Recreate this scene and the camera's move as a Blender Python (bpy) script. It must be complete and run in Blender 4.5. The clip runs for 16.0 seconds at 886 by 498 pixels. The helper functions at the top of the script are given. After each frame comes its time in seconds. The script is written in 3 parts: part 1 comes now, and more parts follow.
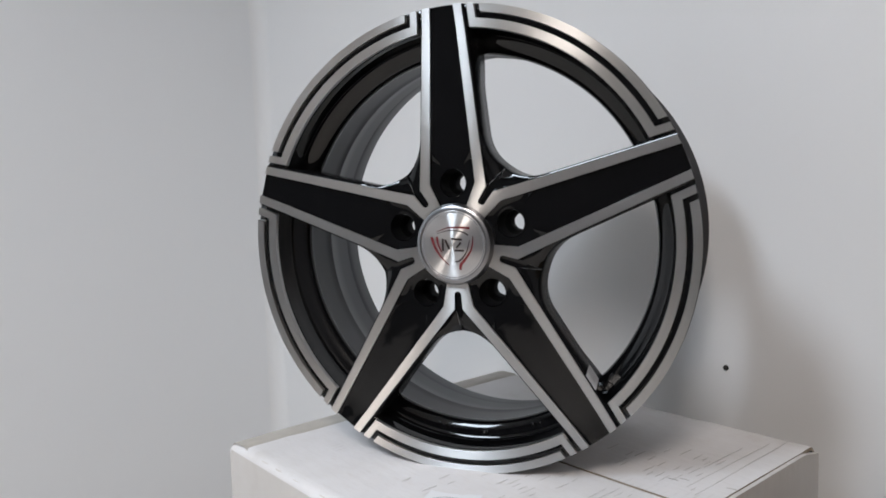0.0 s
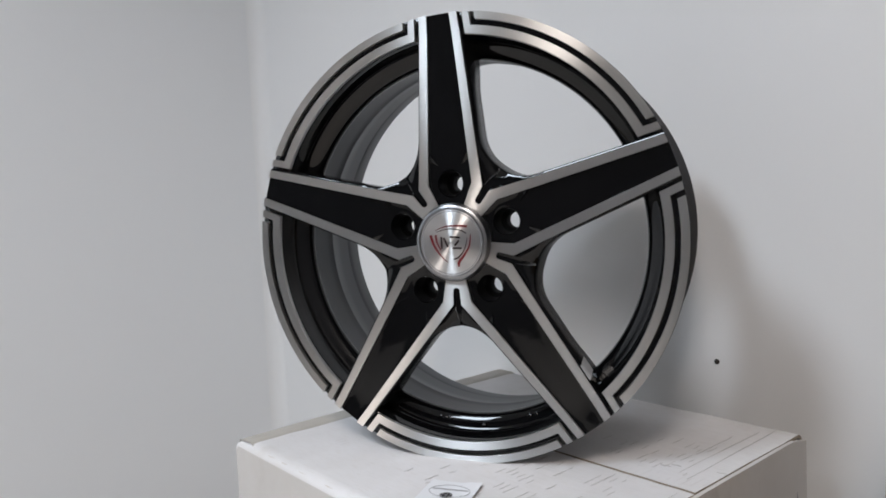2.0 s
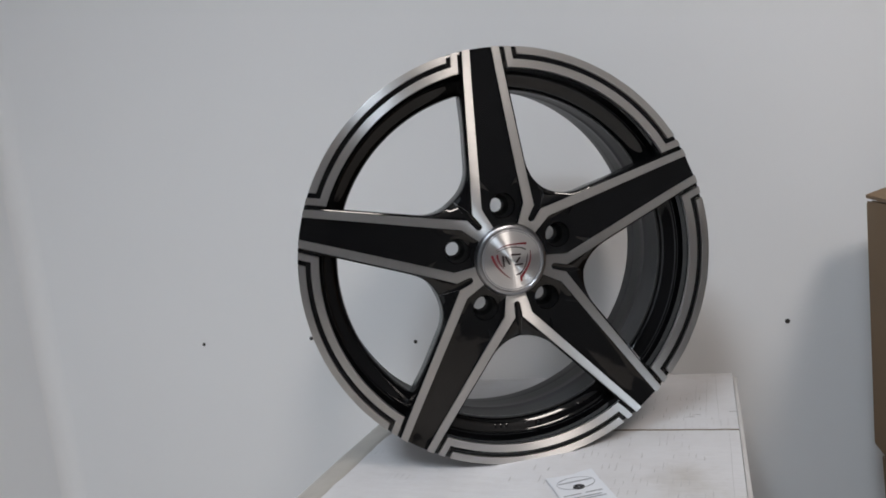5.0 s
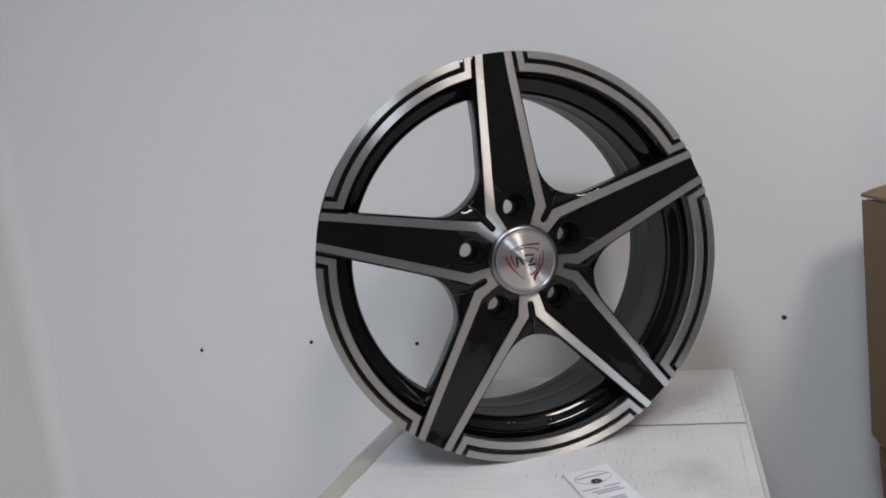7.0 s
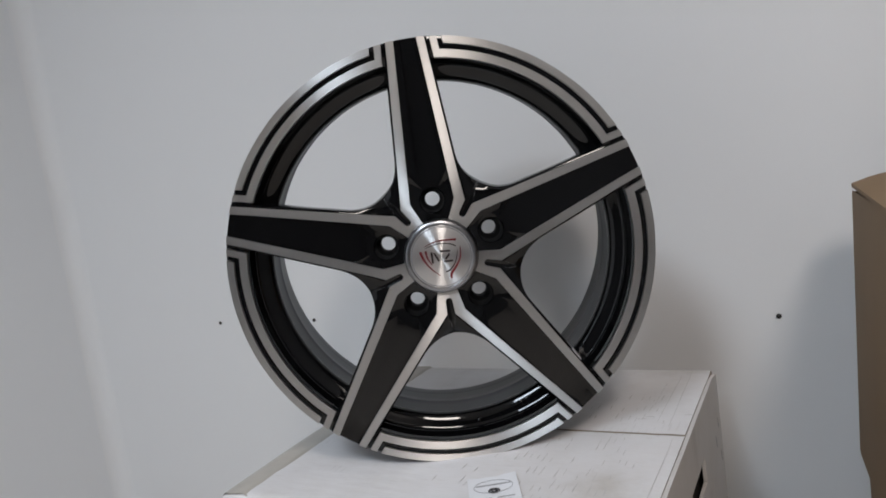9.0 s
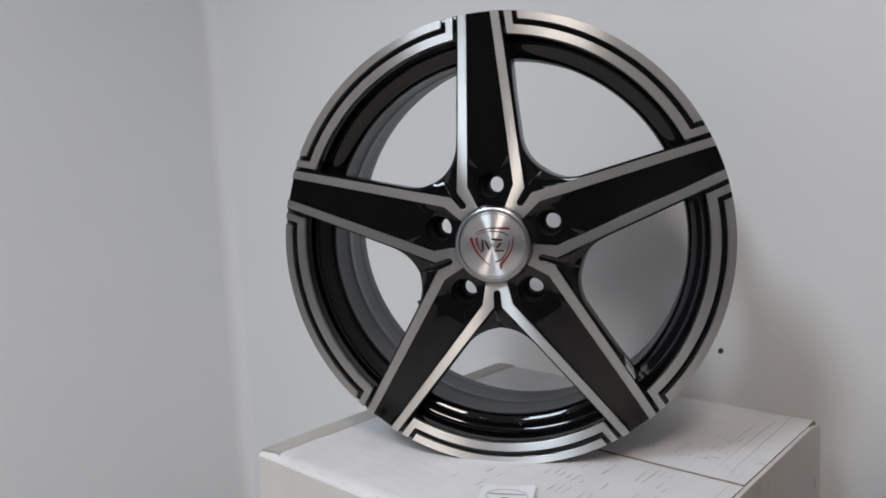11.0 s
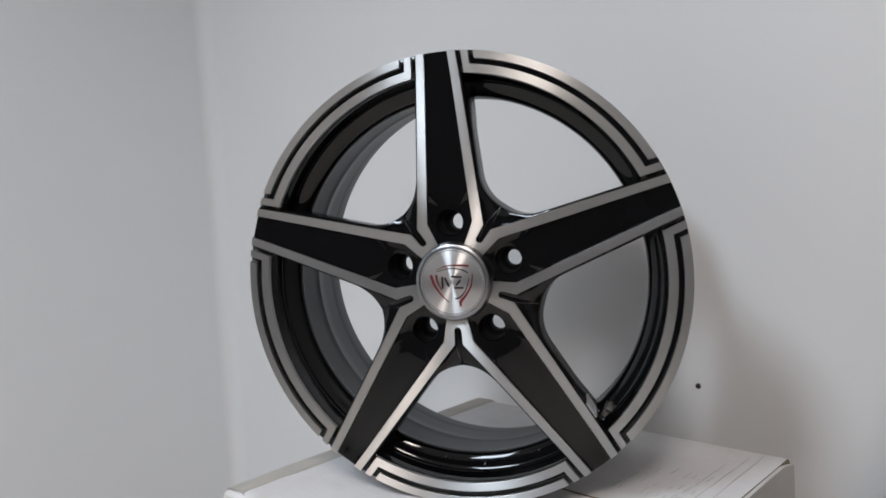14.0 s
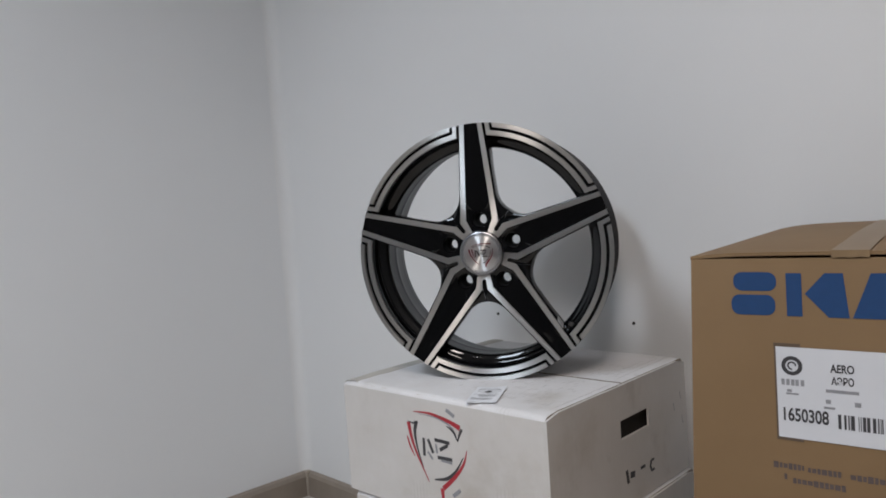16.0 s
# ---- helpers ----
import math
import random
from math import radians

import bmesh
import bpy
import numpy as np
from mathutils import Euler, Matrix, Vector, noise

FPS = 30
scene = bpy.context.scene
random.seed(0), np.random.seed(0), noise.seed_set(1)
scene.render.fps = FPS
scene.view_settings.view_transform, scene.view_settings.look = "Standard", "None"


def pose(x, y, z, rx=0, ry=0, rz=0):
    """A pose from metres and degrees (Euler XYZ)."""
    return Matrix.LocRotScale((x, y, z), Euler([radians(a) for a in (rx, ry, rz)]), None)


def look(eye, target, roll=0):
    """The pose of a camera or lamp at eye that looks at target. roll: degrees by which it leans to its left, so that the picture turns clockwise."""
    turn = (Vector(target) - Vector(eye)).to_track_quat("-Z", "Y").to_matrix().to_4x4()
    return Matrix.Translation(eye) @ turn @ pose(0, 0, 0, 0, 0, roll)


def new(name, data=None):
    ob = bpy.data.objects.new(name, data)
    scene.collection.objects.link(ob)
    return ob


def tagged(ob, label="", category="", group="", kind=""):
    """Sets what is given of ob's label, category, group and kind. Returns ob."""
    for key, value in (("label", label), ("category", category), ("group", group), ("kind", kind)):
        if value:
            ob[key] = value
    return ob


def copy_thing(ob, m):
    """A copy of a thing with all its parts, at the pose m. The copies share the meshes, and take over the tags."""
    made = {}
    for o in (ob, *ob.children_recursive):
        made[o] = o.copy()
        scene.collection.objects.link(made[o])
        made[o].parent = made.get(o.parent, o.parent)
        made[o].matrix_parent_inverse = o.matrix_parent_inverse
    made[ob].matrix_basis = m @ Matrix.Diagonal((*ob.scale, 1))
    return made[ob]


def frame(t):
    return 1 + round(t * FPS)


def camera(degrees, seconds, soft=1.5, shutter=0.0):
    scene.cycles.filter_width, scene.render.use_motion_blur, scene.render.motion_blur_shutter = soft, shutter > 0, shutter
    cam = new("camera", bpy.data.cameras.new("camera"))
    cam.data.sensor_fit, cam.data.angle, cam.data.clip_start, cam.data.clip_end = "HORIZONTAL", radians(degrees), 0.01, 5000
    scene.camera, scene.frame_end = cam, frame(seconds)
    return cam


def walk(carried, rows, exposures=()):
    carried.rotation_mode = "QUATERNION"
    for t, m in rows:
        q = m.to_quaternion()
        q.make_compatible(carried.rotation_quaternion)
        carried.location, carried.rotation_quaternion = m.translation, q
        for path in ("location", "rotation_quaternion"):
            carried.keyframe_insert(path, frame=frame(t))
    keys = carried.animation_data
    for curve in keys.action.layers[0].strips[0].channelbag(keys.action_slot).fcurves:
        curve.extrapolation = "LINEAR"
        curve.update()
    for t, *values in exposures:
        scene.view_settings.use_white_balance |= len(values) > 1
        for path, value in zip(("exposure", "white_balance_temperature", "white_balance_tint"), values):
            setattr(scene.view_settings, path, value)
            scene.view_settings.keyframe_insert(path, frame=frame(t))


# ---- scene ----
cam = camera(63.56, 16.0, soft=1.75)
# seconds, x, y, z, yaw, pitch, roll
PATH = [
    (0.0, 0.2381, -0.6188, 0.8700, 21.73, -4.76, 1.92),
    (0.5, 0.2466, -0.6223, 0.8675, 21.11, -3.97, 3.01),
    (1.0, 0.2492, -0.6271, 0.8627, 21.03, -3.92, 2.68),
    (1.5, 0.2470, -0.6350, 0.8615, 21.33, -4.02, 2.70),
    (2.0, 0.2450, -0.6450, 0.8610, 21.34, -4.01, 2.53),
    (2.5, 0.1955, -0.6799, 0.8729, 19.89, -4.52, 3.70),
    (3.0, 0.1256, -0.7006, 0.8648, 11.71, -6.73, 5.87),
    (3.5, 0.0210, -0.7185, 0.8888, 4.75, -7.86, 5.91),
    (4.0, -0.0618, -0.7221, 0.9064, -1.06, -6.58, 6.75),
    (6.5, -0.2040, -0.7243, 0.9153, -10.38, -5.52, 7.36),
    (7.0, -0.2018, -0.7279, 0.9168, -9.90, -5.69, 8.08),
    (7.5, -0.1732, -0.7268, 0.9182, -9.13, -5.88, 9.41),
    (8.0, -0.1212, -0.7269, 0.9153, -8.52, -6.10, 9.00),
    (8.5, -0.0734, -0.7327, 0.9099, -4.65, -6.58, 8.62),
    (9.0, 0.0094, -0.7192, 0.9170, -0.53, -7.31, 8.32),
    (9.5, 0.0412, -0.7096, 0.9228, 5.37, -8.09, 8.05),
    (12.0, 0.1808, -0.6542, 0.8680, 16.86, -4.81, 1.80),
    (12.5, 0.1857, -0.6551, 0.8732, 16.94, -5.14, 2.64),
    (13.0, 0.1836, -0.6548, 0.8818, 16.55, -4.90, 3.61),
    (13.5, 0.1830, -0.6514, 0.8861, 16.06, -4.43, 3.84),
    (14.0, 0.1823, -0.6551, 0.8932, 15.97, -3.58, 3.27),
    (14.5, 0.1737, -0.6839, 0.8894, 16.26, -3.17, 3.66),
    (15.0, 0.2062, -0.7504, 0.8894, 14.14, -2.77, 2.12),
    (15.5, 0.2498, -0.9027, 0.9126, 14.24, -2.97, 4.77),
    (16.0, 0.2716, -1.1710, 0.8951, 15.88, -3.10, 3.89),
]
walk(cam, [(t, pose(x, y, z, 90 + pitch, roll, yaw)) for t, x, y, z, yaw, pitch, roll in PATH], exposures=[(0.0, 0.00), (2.5, -0.10), (3.5, -0.22), (6.5, -0.38), (9.5, -0.33), (12.0, -0.19), (14.5, -0.17), (15.5, -0.33), (16.0, -0.44)])

# ---- light ----
world = bpy.data.worlds.new("sky")
scene.world = world
world.use_nodes = True
wn = world.node_tree.nodes
sky = wn.new("ShaderNodeTexSky")
sky.sky_type = "NISHITA"
sky.sun_disc = False
sky.sun_elevation = radians(35)
sky.sun_rotation = radians(150)
wn["Background"].inputs["Strength"].default_value = 0.1
world.node_tree.links.new(sky.outputs[0], wn["Background"].inputs["Color"])

# ---- the room's plan: origin in the corner, U along the back wall, V out into the room ----
CORNER = Vector((-0.838, 0.908, 0.0))
TURN = math.atan(-0.5738)
U = Vector((math.cos(TURN), math.sin(TURN), 0))
V = Vector((math.sin(TURN), -math.cos(TURN), 0))
ROOM_U, ROOM_V, ROOM_H = 3.3, 4.4, 3.1
TOP = 0.60          # where the wheel touches the board
DENT = 0.0035       # how far the board gives under it
R = 0.2185          # radius of the wheel's lip
ROOM = Matrix.Translation(CORNER) @ Matrix.Rotation(TURN, 4, "Z") @ Matrix.Diagonal((1, -1, 1, 1))


def room(u, v, z=0.0):
    return CORNER + U * u + V * v + Vector((0, 0, z))


def lamp(name, at, target, energy, color, sx, sy):
    data = bpy.data.lights.new(name, "AREA")
    data.shape, data.size, data.size_y = "RECTANGLE", sx, sy
    data.energy, data.color, data.spread = energy, color, radians(140)
    ob = new(name, data)
    ob.matrix_world = look(at, target)
    return ob


COOL = (-1.15, -1.98)     # where the two ceiling lights hang
WARM = (0.33, -2.45)
lamp("cool_light", (*COOL, ROOM_H - 0.075), (*COOL, 0), 53, (0.76, 0.875, 1.0), 0.6, 1.1)
lamp("warm_light", (*WARM, ROOM_H - 0.075), (*WARM, 0), 53, (1.0, 0.91, 0.85), 0.6, 0.9)


# ---- materials ----
class Nodes:
    def __init__(self, name):
        self.mat = bpy.data.materials.new(name)
        self.mat.use_nodes = True
        self.tree = self.mat.node_tree
        self.bsdf = self.tree.nodes["Principled BSDF"]

    def add(self, kind, **values):
        node = self.tree.nodes.new(kind)
        for key, value in values.items():
            node.inputs[key].default_value = value
        return node

    def link(self, a, b):
        self.tree.links.new(a, b)

    def set(self, **values):
        for key, value in values.items():
            self.bsdf.inputs[key.replace("_", " ")].default_value = value

    def coords(self, scale=(1, 1, 1)):
        c = self.tree.nodes.new("ShaderNodeTexCoord")
        m = self.tree.nodes.new("ShaderNodeMapping")
        m.inputs["Scale"].default_value = scale
        self.link(c.outputs["Object"], m.inputs["Vector"])
        return m.outputs["Vector"]

    def noise(self, scale, detail=4.0, rough=0.55, stretch=(1, 1, 1)):
        n = self.add("ShaderNodeTexNoise", Scale=scale, Detail=detail, Roughness=rough)
        self.link(self.coords(stretch), n.inputs["Vector"])
        return n.outputs["Fac"]

    def ramp(self, fac, stops):
        r = self.tree.nodes.new("ShaderNodeValToRGB")
        e = r.color_ramp.elements
        while len(e) < len(stops):
            e.new(0.5)
        for k, (p, c) in zip(e, stops):
            k.position, k.color = p, (*c, 1)
        self.link(fac, r.inputs["Fac"])
        return r.outputs["Color"]

    def mix(self, fac, a, b, kind="MIX"):
        m = self.tree.nodes.new("ShaderNodeMix")
        m.data_type, m.blend_type = "RGBA", kind
        for slot, value in ((0, fac), (6, a), (7, b)):
            if isinstance(value, bpy.types.NodeSocket):
                self.link(value, m.inputs[slot])
            else:
                m.inputs[slot].default_value = value if slot == 0 else (*value, 1)
        return m.outputs[2]

    def bump(self, height, strength, distance):
        b = self.add("ShaderNodeBump", Strength=strength, Distance=distance)
        self.link(height, b.inputs["Height"])
        if self.bsdf.inputs["Normal"].is_linked:
            self.link(self.bsdf.inputs["Normal"].links[0].from_socket, b.inputs["Normal"])
        self.link(b.outputs["Normal"], self.bsdf.inputs["Normal"])

    def color(self, socket):
        self.link(socket, self.bsdf.inputs["Base Color"])


def wall_paint(name="wall_paint", base=(0.80, 0.80, 0.80), patch=(0.755, 0.76, 0.765)):
    n = Nodes(name)
    n.color(n.mix(n.noise(1.3, 5), base, patch))
    n.set(Roughness=0.62)
    n.bump(n.noise(260, 3), 0.10, 0.0008)
    n.bump(n.noise(9, 3), 0.12, 0.004)
    return n.mat


def plain(name, base, rough=0.5, metal=0.0, vary=0.15, scale=30.0):
    n = Nodes(name)
    dark = tuple(c * (1 - vary) for c in base)
    n.color(n.mix(n.noise(scale), base, dark))
    n.set(Roughness=rough, Metallic=metal)
    return n.mat


def white_board(name="white_cardboard", clean=(0.75, 0.74, 0.75), worn=(0.68, 0.665, 0.665), brown=(0.52, 0.49, 0.455)):
    """White carton board: greyish stains, smears, and dark pressed lines of the flutes in patches."""
    n = Nodes(name)
    stain = n.ramp(n.noise(5.5, 6, 0.62), [(0.36, clean), (0.56, worn), (0.72, brown)])
    fibre = n.noise(60, 4, 0.65, (1, 7, 1))
    smear = n.mix(n.ramp(fibre, [(0.52, (0, 0, 0)), (0.80, (0.35, 0.35, 0.35))]), stain, (0.56, 0.52, 0.47))
    flute = n.add("ShaderNodeTexWave", Scale=42.0, Distortion=0.8, Detail=2.0)
    flute.wave_type, flute.bands_direction = "BANDS", "X"
    n.link(n.coords(), flute.inputs["Vector"])
    lines = n.ramp(flute.outputs["Fac"], [(0.72, (0, 0, 0)), (0.95, (1, 1, 1))])
    patch = n.ramp(n.noise(9, 4, 0.6, (1, 1.8, 1)), [(0.60, (0, 0, 0)), (0.72, (0.4, 0.4, 0.4))])
    n.color(n.mix(n.mix(1.0, lines, patch, "MULTIPLY"), smear, (0.40, 0.37, 0.35)))
    n.set(Roughness=0.5)
    n.bump(n.noise(22, 3, 0.5, (1, 5, 1)), 0.25, 0.002)
    n.bump(flute.outputs["Fac"], 0.02, 0.0006)
    n.bump(n.noise(500, 2), 0.08, 0.0005)
    return n.mat


def kraft_board():
    n = Nodes("kraft_cardboard")
    base = n.ramp(n.noise(4, 5), [(0.3, (0.222, 0.138, 0.066)), (0.7, (0.187, 0.113, 0.051))])
    fleck = n.noise(420, 2, 0.7, (1, 1, 0.3))
    n.color(n.mix(n.ramp(fleck, [(0.55, (0, 0, 0)), (0.75, (0.3, 0.3, 0.3))]), base, (0.19, 0.115, 0.055)))
    n.set(Roughness=0.68)
    wave = n.add("ShaderNodeTexWave", Scale=55.0, Distortion=0.6)
    wave.wave_type, wave.bands_direction = "BANDS", "X"
    n.link(n.coords(), wave.inputs["Vector"])
    n.bump(wave.outputs["Fac"], 0.05, 0.0006)
    n.bump(n.noise(8, 3), 0.2, 0.004)
    return n.mat


def gloss_black():
    n = Nodes("gloss_black_paint")
    n.color(n.mix(n.noise(40), (0.0015, 0.0015, 0.0018), (0.003, 0.003, 0.0034)))
    n.set(Roughness=0.05)
    n.set(**{"Specular IOR Level": 0.40})
    n.bump(n.noise(28, 2), 0.10, 0.0016)
    n.bump(n.noise(300, 2), 0.02, 0.0004)
    return n.mat


def machined(name="machined_alloy", base=(0.69, 0.68, 0.665), rough=0.38, pitch=2600.0):
    """Bright turned metal, with fine rings round the wheel's axle."""
    n = Nodes(name)
    c = n.tree.nodes.new("ShaderNodeTexCoord")
    flat = n.add("ShaderNodeVectorMath")
    flat.operation = "MULTIPLY"
    flat.inputs[1].default_value = (1, 0, 1)
    n.link(c.outputs["Object"], flat.inputs[0])
    length = n.add("ShaderNodeVectorMath")
    length.operation = "LENGTH"
    n.link(flat.outputs[0], length.inputs[0])
    turn = n.add("ShaderNodeTexNoise", Scale=pitch, Detail=3.0)
    turn.noise_dimensions = "1D"
    n.link(length.outputs["Value"], turn.inputs["W"])
    n.color(n.mix(turn.outputs["Fac"], tuple(b * 0.8 for b in base), base))
    n.set(Metallic=1.0, Roughness=rough, Anisotropic=1.0)
    # the turning marks run round the axle, so the sheen spreads along the radius
    radial = n.tree.nodes.new("ShaderNodeVectorTransform")
    radial.vector_type, radial.convert_from, radial.convert_to = "VECTOR", "OBJECT", "WORLD"
    n.link(flat.outputs[0], radial.inputs[0])
    unit = n.add("ShaderNodeVectorMath")
    unit.operation = "NORMALIZE"
    n.link(radial.outputs[0], unit.inputs[0])
    n.link(unit.outputs[0], n.bsdf.inputs["Tangent"])
    n.bump(turn.outputs["Fac"], 0.12, 0.0004)
    return n.mat


def laminate():
    n = Nodes("laminate")
    # paler than the floor itself, to bounce light up into the shadows
    n.color(n.ramp(n.noise(6, 6, 0.6, (12, 1, 1)), [(0.3, (0.42, 0.385, 0.35)), (0.7, (0.52, 0.48, 0.44))]))
    n.set(Roughness=0.35)
    return n.mat


def glow(name, color, strength):
    n = Nodes(name)
    n.set(Base_Color=(*color, 1), Roughness=0.4, Emission_Color=(*color, 1), Emission_Strength=strength)
    return n.mat


M_WALL = wall_paint()
# the side wall's weaker, cooler light is put into its paint colour
M_WALL2 = wall_paint("shaded_wall_paint", (0.775, 0.785, 0.795), (0.745, 0.755, 0.765))
M_CEIL = plain("ceiling_paint", (0.80, 0.80, 0.79), 0.7, 0, 0.04, 3)
M_FLOOR = laminate()
M_SKIRT = plain("brown_skirting", (0.30, 0.25, 0.205), 0.4, 0, 0.3, 18)
M_BOARD = white_board()
# Same board for the sides; their dimmer, warmer light is put into the colour
M_PANEL = white_board("side_shade_white_cardboard", (0.61, 0.588, 0.57), (0.565, 0.54, 0.515), (0.475, 0.44, 0.40))
M_RAW = plain("raw_board_edge", (0.34, 0.28, 0.21), 0.8, 0, 0.4, 90)
M_KRAFT = kraft_board()
# near-black that stands for shade in hollows
M_DARK = plain("recess_shade", (0.03, 0.026, 0.022), 0.8)
M_BLACK = gloss_black()
M_ALLOY = machined()
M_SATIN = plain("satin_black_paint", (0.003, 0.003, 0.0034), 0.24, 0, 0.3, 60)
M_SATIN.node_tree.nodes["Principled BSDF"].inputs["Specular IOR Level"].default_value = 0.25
M_CAP = machined("brushed_cap", (0.80, 0.79, 0.785), 0.34, 1500.0)
M_RING = plain("grey_cap_ring", (0.30, 0.30, 0.31), 0.28, 1.0, 0.15, 200)
M_BARREL = plain("grey_barrel_paint", (0.050, 0.051, 0.055), 0.42, 0.35, 0.2, 25)
M_PAPER = plain("label_paper", (0.61, 0.62, 0.65), 0.45, 0, 0.04, 60)
M_CARD = plain("bright_label_paper", (0.80, 0.81, 0.84), 0.45, 0, 0.03, 60)
M_INK = plain("black_ink", (0.045, 0.043, 0.048), 0.5, 0, 0.3, 200)
M_GREYINK = plain("grey_ink", (0.30, 0.30, 0.32), 0.5, 0, 0.3, 200)
M_FAINT = plain("faint_grey_ink", (0.42, 0.42, 0.44), 0.5, 0, 0.3, 200)
M_RED = plain("red_ink", (0.42, 0.02, 0.035), 0.45, 0, 0.25, 150)
M_BLUE = plain("blue_ink", (0.008, 0.052, 0.165), 0.5, 0, 0.25, 90)
M_NAVY = plain("faded_navy_ink", (0.12, 0.09, 0.085), 0.6, 0, 0.5, 140)
M_TAPE = plain("clear_tape", (0.225, 0.148, 0.078), 0.42, 0, 0.15, 25)
M_GLINT = plain("flank_glint", (0.66, 0.67, 0.69), 0.35, 0.2, 0.35, 300)
M_WHITE = plain("white_frame_paint", (0.8, 0.8, 0.8), 0.3, 0, 0.03, 10)
M_SCREW = plain("dark_screw_metal", (0.06, 0.055, 0.05), 0.4, 0.8, 0.4, 400)
M_COOL = glow("cool_diffuser", (0.82, 0.89, 1.0), 5.0)
M_WARM = glow("warm_diffuser", (1.0, 0.91, 0.85), 5.0)
# greys of the unseen walls, kept dark so the black gloss reflects little
M_FAR = plain("unseen_wall_grey", (0.17, 0.17, 0.175), 0.7, 0, 0.1, 2)
M_DIM = plain("unseen_wall_dark_grey", (0.08, 0.08, 0.085), 0.7, 0, 0.1, 2)


# ---- building helpers ----
def mesh_of(bm, name, materials, smooth=0.0):
    bmesh.ops.remove_doubles(bm, verts=bm.verts, dist=1e-6)
    bmesh.ops.recalc_face_normals(bm, faces=bm.faces)
    me = bpy.data.meshes.new(name)
    bm.to_mesh(me)
    bm.free()
    for m in materials if isinstance(materials, (list, tuple)) else [materials]:
        me.materials.append(m)
    if smooth:
        me.shade_smooth()
        me.set_sharp_from_angle(angle=radians(smooth))
    return me


def part(name, bm, material, parent, label="", smooth=0.0):
    ob = new(name, mesh_of(bm, name, material, smooth))
    ob.parent = parent
    if label:
        tagged(ob, label)
    return ob


def thing(name, m, label, category, group="", kind=""):
    ob = new(name)
    ob.empty_display_size = 0.05
    ob.matrix_world = m
    return tagged(ob, label, category, group, kind)


def box(bm, x0, x1, y0, y1, z0, z1, bevel=0.0, mat=0):
    made = bmesh.ops.create_cube(bm, size=1.0)
    bmesh.ops.transform(bm, verts=made["verts"], matrix=Matrix.Translation(((x0 + x1) / 2, (y0 + y1) / 2, (z0 + z1) / 2)) @ Matrix.Diagonal((x1 - x0, y1 - y0, z1 - z0, 1)))
    faces = {f for v in made["verts"] for f in v.link_faces}
    for f in faces:
        f.material_index = mat
    if bevel:
        edges = {e for v in made["verts"] for e in v.link_edges}
        bmesh.ops.bevel(bm, geom=list(edges), offset=bevel, segments=2, affect="EDGES", profile=0.6)
    return bm


def lathe(bm, profile, steps=144, close=False):
    """Turns (r, y) points round the y axis."""
    rings = []
    for k in range(steps):
        a = 2 * math.pi * k / steps
        rings.append([bm.verts.new((r * math.cos(a), y, r * math.sin(a))) for r, y in profile])
    n = len(profile)
    for k in range(steps):
        a, b = rings[k], rings[(k + 1) % steps]
        for j in range(n if close else n - 1):
            i = (j + 1) % n
            bm.faces.new((a[j], a[i], b[i], b[j]))
    return bm


def grid(bm, rows, mat=0, flip=False):
    """Quads over a list of equal rows of points."""
    vs = [[bm.verts.new(p) for p in row] for row in rows]
    for a, b in zip(vs, vs[1:]):
        for k in range(len(a) - 1):
            q = (a[k], a[k + 1], b[k + 1], b[k])
            f = bm.faces.new(q[::-1] if flip else q)
            f.material_index = mat
    return vs


def stroke(bm, points, widths, place, thick=0.0006):
    """A flat printed line of changing width; place turns (a, b) on the surface and a lift into a point."""
    n = len(points)
    left, right = [], []
    for k in range(n):
        p = Vector(points[k])
        d = Vector(points[min(k + 1, n - 1)]) - Vector(points[max(k - 1, 0)])
        d.normalize()
        w = widths[k] if isinstance(widths, (list, tuple)) else widths
        s = Vector((-d.y, d.x)) * w / 2
        left.append(p + s)
        right.append(p - s)
    top = [[place(p.x, p.y, thick) for p in left], [place(p.x, p.y, thick) for p in right]]
    low = [[place(p.x, p.y, 0) for p in left], [place(p.x, p.y, 0) for p in right]]
    grid(bm, [low[0], top[0], top[1], low[1]])
    for k in (0, n - 1):
        bm.faces.new([bm.verts.new(p) for p in (low[0][k], top[0][k], top[1][k], low[1][k])])
    return bm


def curve(points, n=10):
    """A smooth line through a few points."""
    out = []
    pts = [Vector(p) for p in points]
    for i in range(len(pts) - 1):
        p0, p1, p2, p3 = pts[max(i - 1, 0)], pts[i], pts[i + 1], pts[min(i + 2, len(pts) - 1)]
        for k in range(n):
            t = k / n
            out.append(0.5 * ((2 * p1) + (p2 - p0) * t + (2 * p0 - 5 * p1 + 4 * p2 - p3) * t * t + (3 * p1 - p0 - 3 * p2 + p3) * t ** 3))
    out.append(pts[-1])
    return [tuple(p) for p in out]


def text_mesh(words, size, spacing=1.0):
    data = bpy.data.curves.new("words", "FONT")
    data.body, data.size, data.extrude, data.space_character = words, size, 0.0002, spacing
    data.align_x = "LEFT"
    data.offset = size * 0.022
    ob = new("words", data)
    bpy.context.view_layer.update()
    me = bpy.data.meshes.new_from_object(ob.evaluated_get(bpy.context.evaluated_depsgraph_get()))
    bpy.data.objects.remove(ob)
    bpy.data.curves.remove(data)
    return me


# ---- the room ----
def setting(name, bm, material, label, category, smooth=0.0):
    ob = new(name, mesh_of(bm, name, material, smooth))
    ob.matrix_world = ROOM
    return tagged(ob, label, category, kind="structure")


